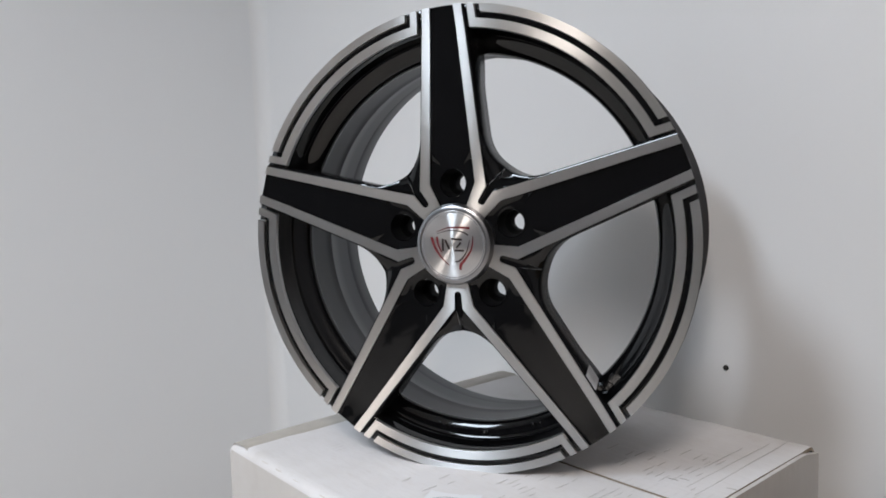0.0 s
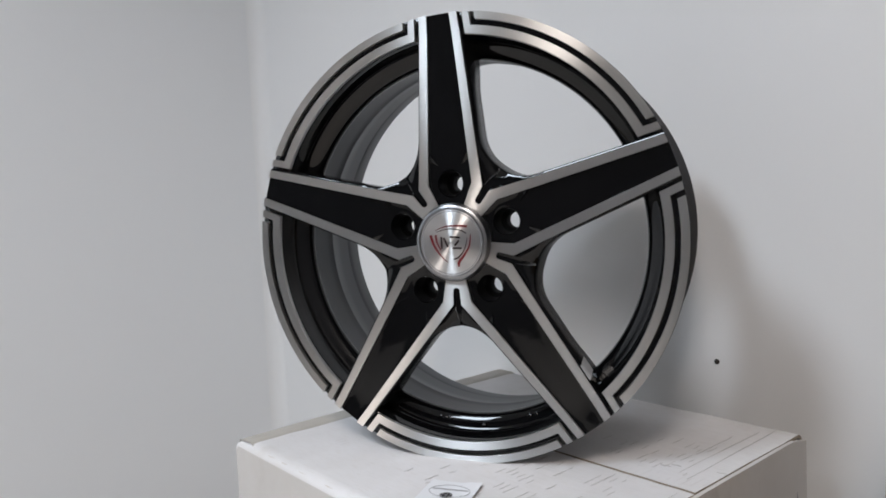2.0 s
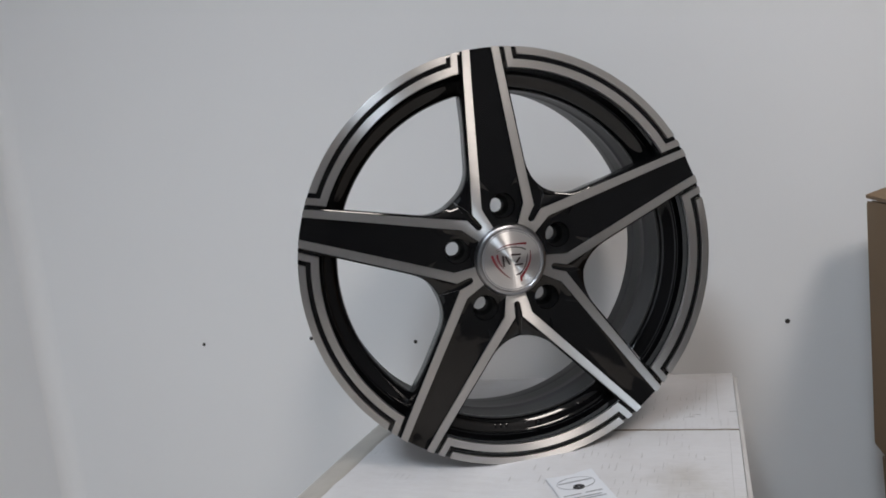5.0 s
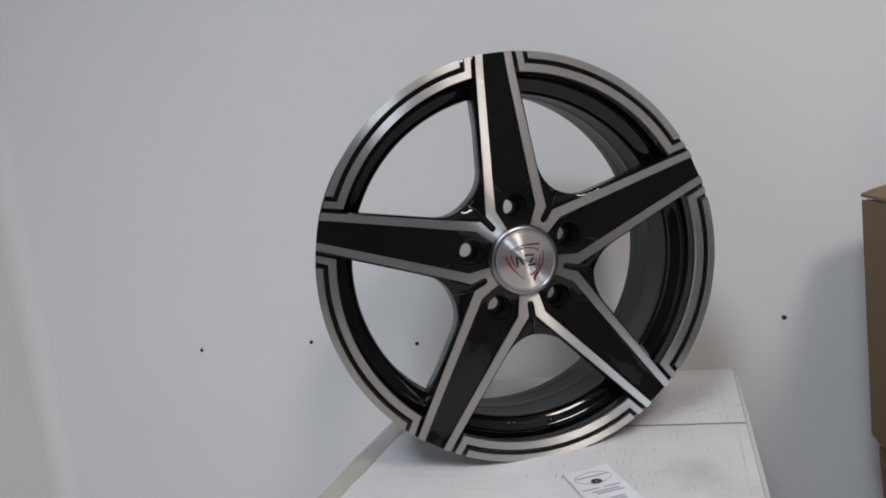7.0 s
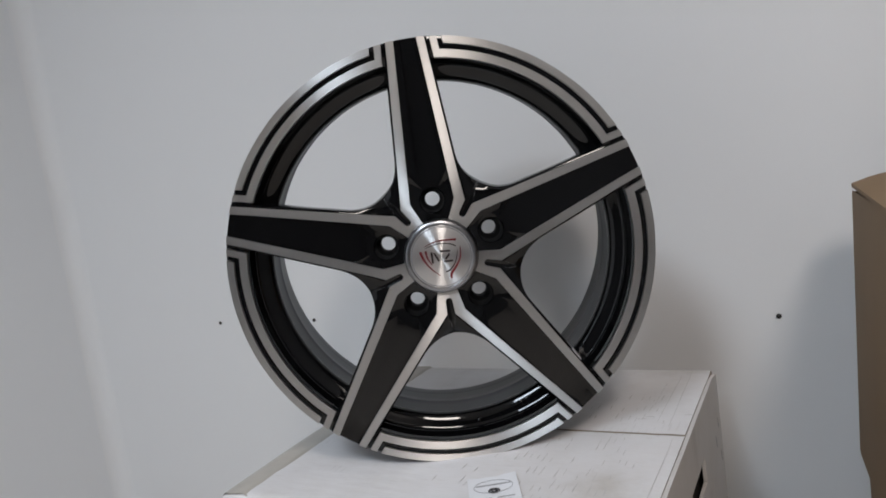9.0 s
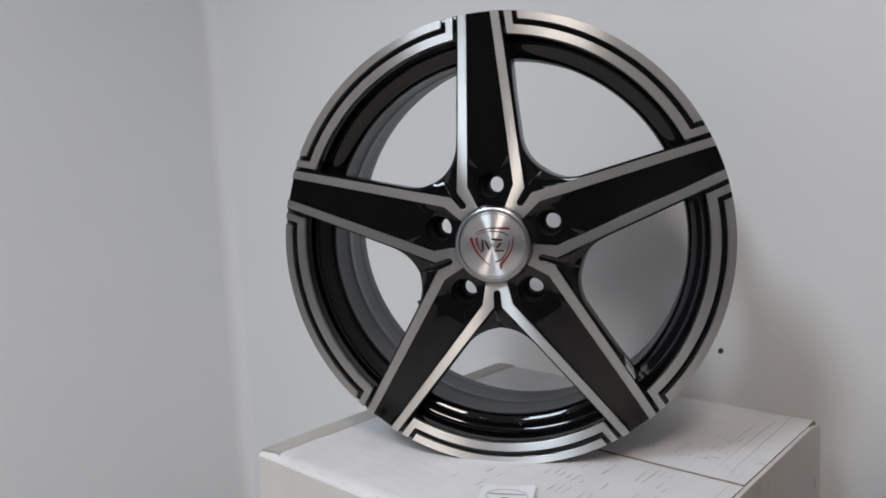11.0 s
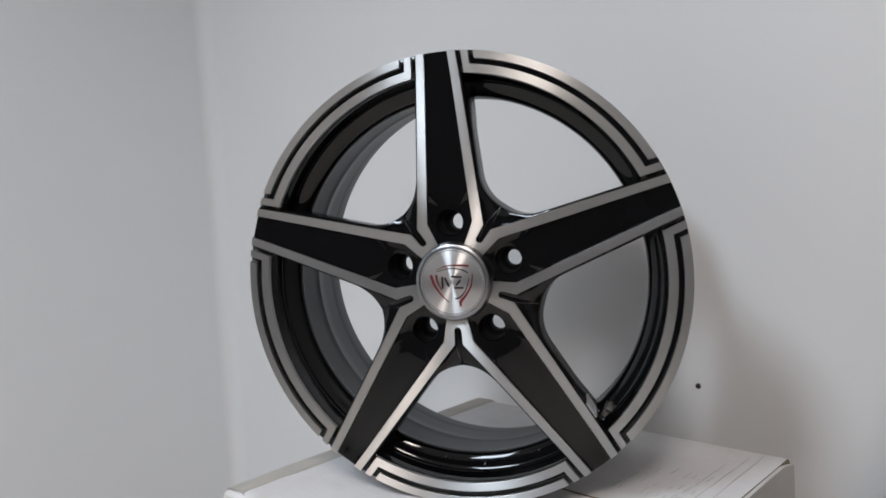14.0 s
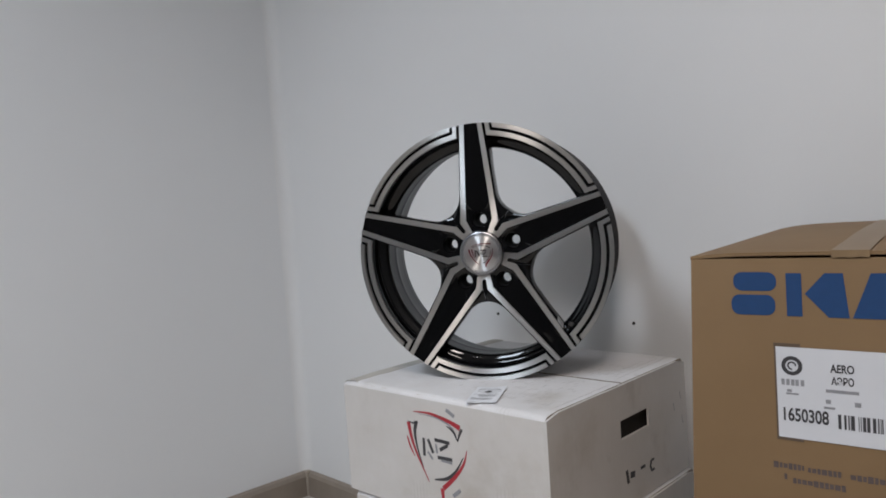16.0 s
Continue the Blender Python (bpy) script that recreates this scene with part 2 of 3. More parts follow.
T = 0.15
setting("floor", box(bmesh.new(), -T, ROOM_U + T, -T, ROOM_V + T, -0.1, 0), M_FLOOR, "pale brown wood-look laminate floor", "floor")
setting("ceiling", box(bmesh.new(), -T, ROOM_U + T, -T, ROOM_V + T, ROOM_H, ROOM_H + 0.1), M_CEIL, "plain white painted ceiling", "ceiling")
bm = bmesh.new()
box(bm, -T, ROOM_U + T, -T, 0, 0, ROOM_H)
setting("wall_back", bm, M_WALL, "smooth white painted plaster wall behind the boxes", "wall")
setting("wall_side", box(bmesh.new(), -T, 0, 0, ROOM_V, 0, ROOM_H), M_WALL2, "smooth white painted plaster wall at the corner", "wall")
# two walls out of view, added to close the room and darken reflections
setting("wall_far_side", box(bmesh.new(), ROOM_U, ROOM_U + T, 0, ROOM_V, 0, ROOM_H), M_FAR, "unseen grey wall that closes the room and keeps reflections dim", "wall")
setting("wall_front", box(bmesh.new(), -T, ROOM_U + T, ROOM_V, ROOM_V + T, 0, ROOM_H), M_DIM, "unseen dark grey wall that closes the room and keeps reflections dark", "wall")

# cove added so that the shading turns softly where the walls meet
bm = bmesh.new()
COVE = 0.035
grid(bm, [[(COVE - COVE * math.sin(radians(q * 9)), COVE - COVE * math.cos(radians(q * 9)), z) for z in (0.0, ROOM_H)] for q in range(11)])
setting("wall_corner", bm, M_WALL, "white cove added to soften the shading in the corner of the walls", "wall", 60)


def ceiling_light(x, y, a, b, glowing, label):
    ob = thing("ceiling_light", Matrix.Translation((x, y, ROOM_H)), label, "lamp", "ceiling lights")
    part("frame", box(bmesh.new(), -a - 0.03, a + 0.03, -b - 0.03, b + 0.03, -0.05, -0.001, 0.006), M_WHITE, ob)
    part("diffuser", box(bmesh.new(), -a, a, -b, b, -0.058, -0.0505, 0.002), glowing, ob)


ceiling_light(*COOL, 0.30, 0.55, M_COOL, "oblong ceiling light with a cool white diffuser")
ceiling_light(*WARM, 0.30, 0.45, M_WARM, "oblong ceiling light with a warm white diffuser")

# skirting along both walls that meet in the corner, with a corner piece
bm = bmesh.new()
SK = 0.080


def skirt(bm, length, along):
    prof = [(0, 0), (0.016, 0), (0.016, SK - 0.016), (0.011, SK - 0.005), (0.003, SK), (0, SK)]
    if along == "u":
        grid(bm, [[(x, d, z) for d, z in prof] for x in (0.014, length)])
    else:
        grid(bm, [[(d, x, z) for d, z in prof] for x in (0.014, length)])


skirt(bm, ROOM_U, "u")
setting("baseboard", bm, M_SKIRT, "low brown plastic skirting along the wall", "baseboard")
bm = bmesh.new()
skirt(bm, ROOM_V, "v")
setting("baseboard_side", bm, M_SKIRT, "low brown plastic skirting along the wall", "baseboard")
bm = bmesh.new()
box(bm, 0.0005, 0.021, 0.0005, 0.021, 0, SK + 0.003, 0.003)
setting("trim", bm, plain("light_corner_plastic", (0.42, 0.37, 0.31), 0.35), "paler plastic corner piece of the skirting", "trim")


# screws left in the wall
def wall_screw():
    ob = thing("wall_screw", Matrix.Identity(4), "small dark screw head in the white wall", "screw", "screws in the wall")
    bm = bmesh.new()
    lathe(bm, [(0.0, -0.0030), (0.0016, -0.0029), (0.0030, -0.0018), (0.0034, -0.0004), (0.0034, 0.001)], 20)
    part("head", bm, M_SCREW, ob, smooth=40)
    # the slot is a dark bar: its shade is put into the colour
    part("slot", box(bmesh.new(), -0.0022, 0.0022, -0.0034, -0.0026, -0.0004, 0.0004), M_DARK, ob)
    return ob


FACE = Matrix.Rotation(TURN, 4, "Z")
first = None
for x, dz in ((-0.469, 0.0055), (-0.2566, 0.0083), (-0.0776, -0.0053), (0.2347, -0.0041), (0.4197, 0.0031)):
    at = Matrix.Translation((x, 0.4273 - 0.5738 * x, TOP + 0.0485 + dz)) @ FACE @ pose(0, 0, 0, 0, 31 * x * 100, 0)
    if first is None:
        first = wall_screw()
        first.matrix_world = at
    else:
        copy_thing(first, at)


# ---- the stack of white boxes ----
BW, BD, BH = 0.4450, 0.4180, 0.198
STACK = Matrix.Translation((-0.2684, -0.0024, 0)) @ Matrix.Rotation(-0.4880, 4, "Z")
HOLE = (0.192, 0.282, -0.086, -0.056)     # hand hole in the side: depth from, to, height under the top


def crush(y):
    """How far the crushed end of a carton's top has sunk: most at the front corner."""
    return 0.0010 + 0.0022 * max(0.0, 1 - y / 0.13) ** 1.3


def carton(m, label):
    """A white carton: local x along the front, y to the back, z up from its base."""
    ob = thing("cardboard_box", m, label, "box", "stack of white boxes")
    b = 0.004
    # front and back walls, which fold over into the top flaps
    for y0, y1 in ((0, b), (BD - b, BD)):
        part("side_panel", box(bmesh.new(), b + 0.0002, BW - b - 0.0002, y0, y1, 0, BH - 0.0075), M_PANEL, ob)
    # end walls with a hand hole
    for x0, x1, h in ((0, b, BH - 0.002), (BW - b, BW, BH - 0.0006)):
        a0, a1, c0, c1 = HOLE[0], HOLE[1], BH + HOLE[2], BH + HOLE[3]
        bm = bmesh.new()
        pts = []
        for k in range(15):
            y = BD * k / 14
            pts.append((y, h - (crush(y) if x0 == 0 else 0) - 0.0012 * abs(noise.noise((y * 25, x0 * 9, 2))) - (0.006 if k in (0, 14) else 0.0)))
        ys = sorted({a0, a1, *[p[0] for p in pts]})
        lift = lambda y: float(np.interp(y, [p[0] for p in pts], [p[1] for p in pts]))
        for y0, y1 in zip(ys, ys[1:]):
            spans = [(0, None)]
            if y0 >= a0 - 1e-6 and y1 <= a1 + 1e-6:
                spans = [(0, c0), (c1, None)]
            for s0, s1 in spans:
                t0, t1 = (lift(y0), lift(y1)) if s1 is None else (s1, s1)
                v = [bm.verts.new(p) for p in ((x0, y0, s0), (x0, y1, s0), (x0, y1, t1), (x0, y0, t0), (x1, y0, s0), (x1, y1, s0), (x1, y1, t1), (x1, y0, t0))]
                for q in ((0, 1, 2, 3), (4, 5, 6, 7), (3, 2, 6, 7), (0, 1, 5, 4)):
                    f = bm.faces.new([v[k] for k in q])
                    f.material_index = 0
                for q in ((0, 3, 7, 4), (1, 2, 6, 5)):
                    if (q[0] == 0 and (y0 == 0 or abs(y0 - a1) < 1e-6)) or (q[0] == 1 and (abs(y1 - BD) < 1e-6 or abs(y1 - a0) < 1e-6)):
                        bm.faces.new([v[k] for k in q])
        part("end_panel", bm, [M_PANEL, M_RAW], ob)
    part("base_panel", box(bmesh.new(), b, BW - b, b, BD - b, 0.0005, 0.004), M_BOARD, ob)
    # a dark block stands in for the shade inside the box
    part("shade_block", box(bmesh.new(), 0.014, BW - 0.012, 0.012, BD - 0.012, 0.005, BH - 0.017), M_DARK, ob, "dark block for the shade inside the box, seen through the hand hole")
    # two top flaps that meet in the middle; one end is crushed down
    for front in (True, False):
        bm = bmesh.new()
        y0, y1 = (0.0002, BD / 2 - 0.0008) if front else (BD / 2 + 0.0008, BD - 0.0002)
        steps = [0, 0.002, 0.006, 0.014] + [0.014 + (y1 - y0 - 0.014) * q / 10 for q in range(1, 11)]
        ys = [y0 + q for q in steps] if front else [y1 - q for q in reversed(steps)]
        xs = [0.0005 + (BW - b - 0.0010) * i / 30 for i in range(31)]
        rows, under = [], []
        for x in xs:
            row, low = [], []
            for y in ys:
                edge = min(x / 0.036, 1.0)
                z = BH - crush(y) * (1 - edge) ** 1.4 + 0.0009 * noise.noise((x * 13, y * 13, 3)) + 0.0005 * noise.noise((x * 45, y * 45, 7))
                fold = (y - y0) if front else (y1 - y)
                z -= 0.0058 * max(0, 1 - fold / 0.008) ** 2
                seam = (y1 - y) if front else (y - y0)
                z += (-0.0006 if front else 0.0004) * max(0, 1 - seam / 0.05) ** 2
                corner = max(0, 1 - math.hypot(BW - x, fold) / 0.03) if front else 0
                z -= 0.006 * corner ** 2
                row.append((x, y, z))
                low.append((x, y, z - 0.0036))
            rows.append(row)
            under.append(low)
        top = grid(bm, rows)
        low = grid(bm, under, flip=True)
        n, k = len(rows) - 1, len(ys) - 1
        for i in range(n):
            for j, raw in ((0, not front), (k, front)):
                f = bm.faces.new((top[i][j], top[i + 1][j], low[i + 1][j], low[i][j]))
                f.material_index = 1 if raw else 0
        for j in range(k):
            for i in (0, n):
                f = bm.faces.new((top[i][j], top[i][j + 1], low[i][j + 1], low[i][j]))
                f.material_index = 1
        part("flap", bm, [M_BOARD, M_RAW], ob, smooth=50)
    return ob


upper = carton(STACK @ Matrix.Translation((0, 0, TOP + DENT - BH)), "white cardboard box with red and black print under the wheel")
carton(STACK @ Matrix.Translation((0.010, 0.004, TOP + DENT - 2 * BH - 0.002)), "white cardboard box in the middle of the stack")
carton(STACK @ Matrix.Translation((-0.003, 0.002, TOP + DENT - 3 * BH - 0.004)) , "white cardboard box on the floor under the stack")


def on_front(a, b, lift):
    return Vector((a, -lift, BH + b))


def on_side(a, b, lift):
    return Vector((BW + lift, a, BH + b))


def from_view(x, y):
    """The shield was sketched on a slanted sheet: x across, y down, in millimetres or so."""
    return (0.1643 + (x - 720) * 0.00126 - (y - 752) * 0.000058, -0.0526 - (y - 752) * 0.000923 + (x - 720) * 0.000208)


def print_front(name, pts, widths, material, label=""):
    line = curve([from_view(*p) for p in pts], 6)
    w = widths
    if isinstance(widths, (list, tuple)):
        w = [np.interp(k / (len(line) - 1), np.linspace(0, 1, len(widths)), widths) for k in range(len(line))]
        w = [float(q) for q in w]
    part(name, stroke(bmesh.new(), line, w, on_front, 0.0004), material, upper, label)


print_front("printed_stroke", [(731, 731), (762, 736), (792, 749), (813, 762)], [0.001, 0.004, 0.006, 0.009], M_RED, "red curved print stroke")
print_front("printed_stroke", [(740, 735), (768, 742), (790, 753), (802, 764)], [0.0005, 0.002, 0.003, 0.002], M_GREYINK, "thin grey print stroke")
print_front("printed_stroke", [(790, 758), (802, 768), (809, 785)], [0.001, 0.005, 0.001], M_INK, "black print stroke")
print_front("printed_stroke", [(809, 785), (812, 774), (816, 764)], [0.001, 0.004, 0.005], M_INK, "black print stroke")
print_front("printed_stroke", [(721, 750), (727, 780), (738, 812), (758, 858)], [0.008, 0.006, 0.004, 0.001], M_RED, "red print stroke")
print_front("printed_stroke", [(718, 775), (724, 795), (732, 812)], [0.002, 0.004, 0.001], M_RED, "thin red print stroke")
print_front("printed_stroke", [(736, 749), (733, 770), (738, 800), (748, 832)], [0.008, 0.006, 0.003, 0.001], M_INK, "black print stroke")
print_front("printed_stroke", [(720, 748), (730, 752), (738, 750)], [0.001, 0.003, 0.004], M_INK, "black print stroke")
print_front("printed_stroke", [(824, 800), (819, 822), (805, 845), (783, 868)], [0.001, 0.004, 0.006, 0.008], M_RED, "red print stroke")
print_front("printed_stroke", [(818, 812), (806, 835), (790, 850), (768, 853)], [0.001, 0.004, 0.006, 0.002], M_INK, "black print stroke")
print_front("printed_stroke", [(781, 868), (782, 882), (784, 898)], [0.008, 0.006, 0.001], M_RED, "red print stroke")
print_front("printed_bar", [(790, 730), (804, 742)], 0.006, M_GREYINK, "small grey line of print")
print_front("printed_bar", [(800, 880), (812, 869)], 0.006, M_GREYINK, "small grey line of print")
# the shield's device: plain slanted bars
for a, b in (((750, 811), (749, 779)), ((757, 781), (766, 806)), ((769, 782), (795, 788)), ((778, 800), (792, 792)), ((774, 813), (799, 817))):
    print_front("printed_bar", [a, b], 0.0056, M_INK)
for a, b in (((756, 803), (765, 817)), ((771, 790), (773, 806)), ((780, 818), (799, 823))):
    print_front("printed_bar", [a, b], 0.004, M_GREYINK)
# shipping marks on the side of the box
for pts, w in ((((0.203, -0.138), (0.207, -0.160)), 0.007), (((0.214, -0.149), (0.228, -0.151)), 0.010), (((0.247, -0.148), (0.262, -0.148)), 0.005), (((0.283, -0.145), (0.279, -0.154), (0.283, -0.163)), 0.005), (((0.283, -0.145), (0.292, -0.146)), 0.004), (((0.283, -0.163), (0.292, -0.162)), 0.004)):
    part("shipping_mark", stroke(bmesh.new(), pts, w, on_side, 0.0004), M_INK, upper, "black shipping mark")
for a, b in ((0.37, -0.07), (0.40, -0.10), (0.395, -0.055)):
    part("scuff", stroke(bmesh.new(), [(a, b), (a + 0.003, b - 0.014)], [0.001, 0.002], on_side, 0.0003), M_GREYINK, upper, "dark scuff")



def on_top(a, b, lift):
    edge = min(a / 0.036, 1.0)
    return Vector((a, b, BH + 0.0006 - crush(b) * (1 - edge) ** 1.4 + lift))


rnd = random.Random(3)
M_SMUDGE = plain("grey_smudge", (0.655, 0.638, 0.618), 0.6, 0, 0.35, 160)
for a0, b0, a1, b1, wd in ((0.430, 0.03, 0.4305, 0.200, 0.0009), (0.421, 0.230, 0.419, 0.410, 0.0010), (0.407, 0.24, 0.409, 0.39, 0.0008), (0.395, 0.29, 0.396, 0.36, 0.0006)):
    pts = curve([(a0 + (a1 - a0) * q / 5 + rnd.uniform(-0.0003, 0.0003), b0 + (b1 - b0) * q / 5) for q in range(6)], 4)
    part("crease", stroke(bmesh.new(), pts, [0.6 * wd * (0.3 + 0.7 * math.sin(math.pi * q / (len(pts) - 1))) for q in range(len(pts))], on_top, 0.0003), M_SMUDGE, upper, "faint grey crease")
# short pressed marks of the flutes, in rows beside the seam
row = bmesh.new()
for base, start, count in ((0.045, 0.30, 16), (0.070, 0.22, 26), (0.100, 0.24, 23), (0.130, 0.21, 27), (0.158, 0.27, 19), (0.182, 0.24, 22), (0.240, 0.33, 12), (0.268, 0.28, 18), (0.300, 0.34, 10)):
    for q in range(count):
        a = start + 0.0075 * q + rnd.uniform(-0.0008, 0.0008)
        c = base + rnd.uniform(-0.005, 0.005)
        if rnd.random() < 0.40:
            continue
        stroke(row, [(a, c), (a + 0.0003, c + 0.005), (a + rnd.uniform(-0.0005, 0.0009), c + rnd.uniform(0.008, 0.020))], [0.0002, rnd.uniform(0.0005, 0.0012), 0.0002], on_top, 0.0002)
tagged(part("scuffing", row, M_SMUDGE, upper), "short pressed marks of the board's flutes", kind="stuff")
for a, c in ((0.385, 0.245), (0.392, 0.252), (0.432, 0.262)):
    part("scuff", stroke(bmesh.new(), [(a, c), (a + 0.006, c + 0.002), (a + 0.010, c + 0.001)], [0.0004, 0.0011, 0.0004], on_top, 0.0003), M_SMUDGE, upper, "grey scuff")
# paper tape over the crushed end of the top
bm = bmesh.new()
rows = []
for q in range(23):
    y = 0.004 + (BD - 0.008) * q / 22
    rows.append([tuple(on_top(x, y, lift + 0.0003 * noise.noise((x * 60, y * 40, 5)))) for x, lift in ((0.0008, -0.0020), (0.003, 0.0006), (0.010, 0.0008), (0.018, 0.0008), (0.026, 0.0007), (0.031, 0.0005), (0.036 + 0.003 * noise.noise((3, y * 30, 1)), -0.0022))])
grid(bm, rows)
grid(bm, [[(x, y, z - 0.0005) for x, y, z in r] for r in rows], flip=True)
part("paper_tape", bm, plain("beige_paper_tape", (0.56, 0.525, 0.47), 0.45, 0, 0.35, 30), upper, "beige paper tape along the crushed edge", smooth=50)
# worn brown spots along the front fold
M_WORN = plain("worn_board", (0.60, 0.555, 0.50), 0.7, 0, 0.15, 200)
for q in range(9):
    a = rnd.uniform(0.03, 0.20)
    line = curve([(a, 0.002), (a + rnd.uniform(0.006, 0.02), 0.0026)], 4)
    part("worn_edge", stroke(bmesh.new(), line, [0.0002, 0.0008, 0.0010, 0.0006, 0.0002], lambda x, y, lift: Vector((x, y + 0.0012, BH - 0.0030 - 0.003 * (1 - min(x / 0.036, 1.0)) ** 1.4 + lift)), 0.0006), M_WORN, upper, "bare brown board on the worn fold")

# ---- paper label on the box ----
LAB = Matrix.Translation((0.0180, -0.1030, TOP + DENT + 0.0012)) @ Matrix.Rotation(radians(0.5), 4, "Z") @ Matrix.Diagonal((1, 0.93, 1, 1))
card = thing("paper_label", LAB, "small white paper label lying on the white box", "label")
bm = bmesh.new()
rows = []
for i in range(9):
    x = -0.0238 + 0.0476 * i / 8
    rows.append([(x, -0.049 + 0.098 * j / 14, 0.0004 + 0.0010 * (abs(x) / 0.024) ** 3 + (0.0012 * max(0, j - 11) / 3 if i > 5 else 0)) for j in range(15)])
grid(bm, rows)
grid(bm, [[(x, y, z - 0.0004) for x, y, z in r] for r in rows], flip=True)
part("sheet", bm, M_CARD, card, smooth=60)


def on_card(a, b, lift):
    return Vector((a, b, 0.0010 + lift))


oval = [(0.0185 * math.cos(k * math.pi / 20), 0.026 + 0.0135 * math.sin(k * math.pi / 20)) for k in range(41)]
part("printed_ring", stroke(bmesh.new(), oval, 0.0005, on_card, 0.0002), M_FAINT, card, "thin grey printed oval")
part("printed_bar", stroke(bmesh.new(), [(-0.0165, 0.029), (0.0165, 0.030)], 0.0018, on_card, 0.0002), M_FAINT, card)
disc = bmesh.new()
for k in range(6):
    a = k * math.pi / 3
    stroke(disc, [(0.0012 * math.cos(a), 0.0165 + 0.0012 * math.sin(a)), (0.0045 * math.cos(a), 0.0165 + 0.0045 * math.sin(a))], 0.0026, on_card, 0.0002)
stroke(disc, [(0.0052 * math.cos(k * math.pi / 12), 0.0165 + 0.0052 * math.sin(k * math.pi / 12)) for k in range(25)], 0.0009, on_card, 0.0002)
part("printed_roundel", disc, M_INK, card, "small black printed roundel")
for a0, a1, b, w in ((-0.020, -0.003, 0.001, 0.0013), (0.002, 0.018, 0.0015, 0.0013), (-0.013, 0.015, -0.006, 0.0014), (-0.010, 0.018, -0.0105, 0.0014), (-0.021, -0.013, -0.020, 0.0013), (-0.020, 0.013, -0.0245, 0.0013), (-0.021, 0.013, -0.029, 0.0013)):
    part("printed_bar", stroke(bmesh.new(), [(a0, b), (a1, b + 0.0003)], w, on_card, 0.0002), M_FAINT, card)

# ---- the brown boxes ----
KW, KD, KTOP, KLOW = 0.342, 0.347, TOP + 0.2217, 0.515
KRAFT = Matrix.Translation((0.3190, -0.2585, 0)) @ Matrix.Rotation(-0.4000, 4, "Z")


def kraft_box(m, w, d, h, label, lifted=0.0, splay=0.0):
    ob = thing("cardboard_box", m, label, "box", "stack of brown boxes")
    b = 0.005
    for y0, y1 in ((0, b), (d - b, d)):
        part("side_panel", box(bmesh.new(), 0, w, y0, y1, 0, h - 0.0060, 0.002), M_KRAFT, ob, smooth=40)
    for x0, x1 in ((0, b), (w - b, w)):
        bm = bmesh.new()
        rows = []
        for i in range(13):
            y = b + (d - 2 * b) * i / 12
            belly = 0.004 * math.sin(math.pi * i / 12)
            rows.append([(((x0 - belly * math.sin(math.pi * j / 10)) if x0 == 0 else x1 + belly * math.sin(math.pi * j / 10)), y, (h - 0.004) * j / 10) for j in range(11)])
        grid(bm, rows)
        grid(bm, [[(x + (b if x0 == 0 else -b), y, z) for x, y, z in r] for r in rows])
        part("side_panel", bm, M_KRAFT, ob, smooth=40)
    part("base_panel", box(bmesh.new(), b, w - b, b, d - b, 0.0005, 0.005), M_KRAFT, ob)
    for x0, x1, s in ((0.0, w / 2 - 0.001, 1), (w / 2 + 0.001, w, -1)):
        bm = bmesh.new()
        rows = []
        for i in range(11):
            x = x0 + (x1 - x0) * i / 10
            t = i / 10 if s == 1 else 1 - i / 10
            row = []
            for j in range(11):
                y = d * j / 10
                rise = lifted * (1 - (1 - t) ** 5) * (0.12 + 0.88 * j / 10) + 0.003 * t * math.sin(3 * j / 10)
                row.append((x, y, h + rise + 0.006 * j / 10 - 0.003 * (1 - t) ** 6))
            rows.append(row)
        grid(bm, rows)
        grid(bm, [[(x, y, z - 0.004) for x, y, z in r] for r in rows], flip=True)
        for edge in ([r[0] for r in rows], [r[-1] for r in rows], rows[0], rows[-1]):
            grid(bm, [edge, [(x, y, z - 0.004) for x, y, z in edge]])
        part("flap", bm, M_KRAFT, ob, smooth=40)
    # the load pushes the lower part of one side outward
    for piece in ob.children:
        for v in piece.data.vertices:
            v.co.x -= splay * (1 - v.co.z / h) * (1 - v.co.x / w)
    return ob


brown = kraft_box(KRAFT @ Matrix.Translation((0, 0, KLOW)), KW, KD, KTOP - KLOW, "brown corrugated cardboard box with blue print and a white label", 0.009, 0.011)
kraft_box(KRAFT @ Matrix.Translation((-0.003, 0.002, 0)), KW, KD, KLOW - 0.012, "brown corrugated cardboard box under another brown box", 0.004)
HB = KTOP - KLOW


def on_brown(a, b, lift):
    """a from the front's edge, b above the top of the white stack"""
    return Vector((a, -lift, b + TOP - KLOW))


# tape over the seam of the flaps
bm = bmesh.new()
rows = []
for j in range(11):
    y = KD * j / 10
    rows.append([(KW / 2 + dx, y - 0.001, HB + 0.0012 + 0.006 * j / 10 + 0.009 * (0.12 + 0.88 * j / 10) + 0.003 * math.sin(3 * j / 10) + 0.0008 * noise.noise((dx * 90, y * 60, 1))) for dx in (-0.018, -0.009, 0, 0.009, 0.018)])
rows.insert(0, [(x, -0.0016, HB - 0.006 + 0.001 * (k % 2)) for k, (x, _, _) in enumerate(rows[0])])
grid(bm, rows)
grid(bm, [[(x, y + 0.0004, z - 0.0004) for x, y, z in r] for r in rows], flip=True)
part("packing_tape", bm, M_TAPE, brown, "shiny clear packing tape over the seam", smooth=50)


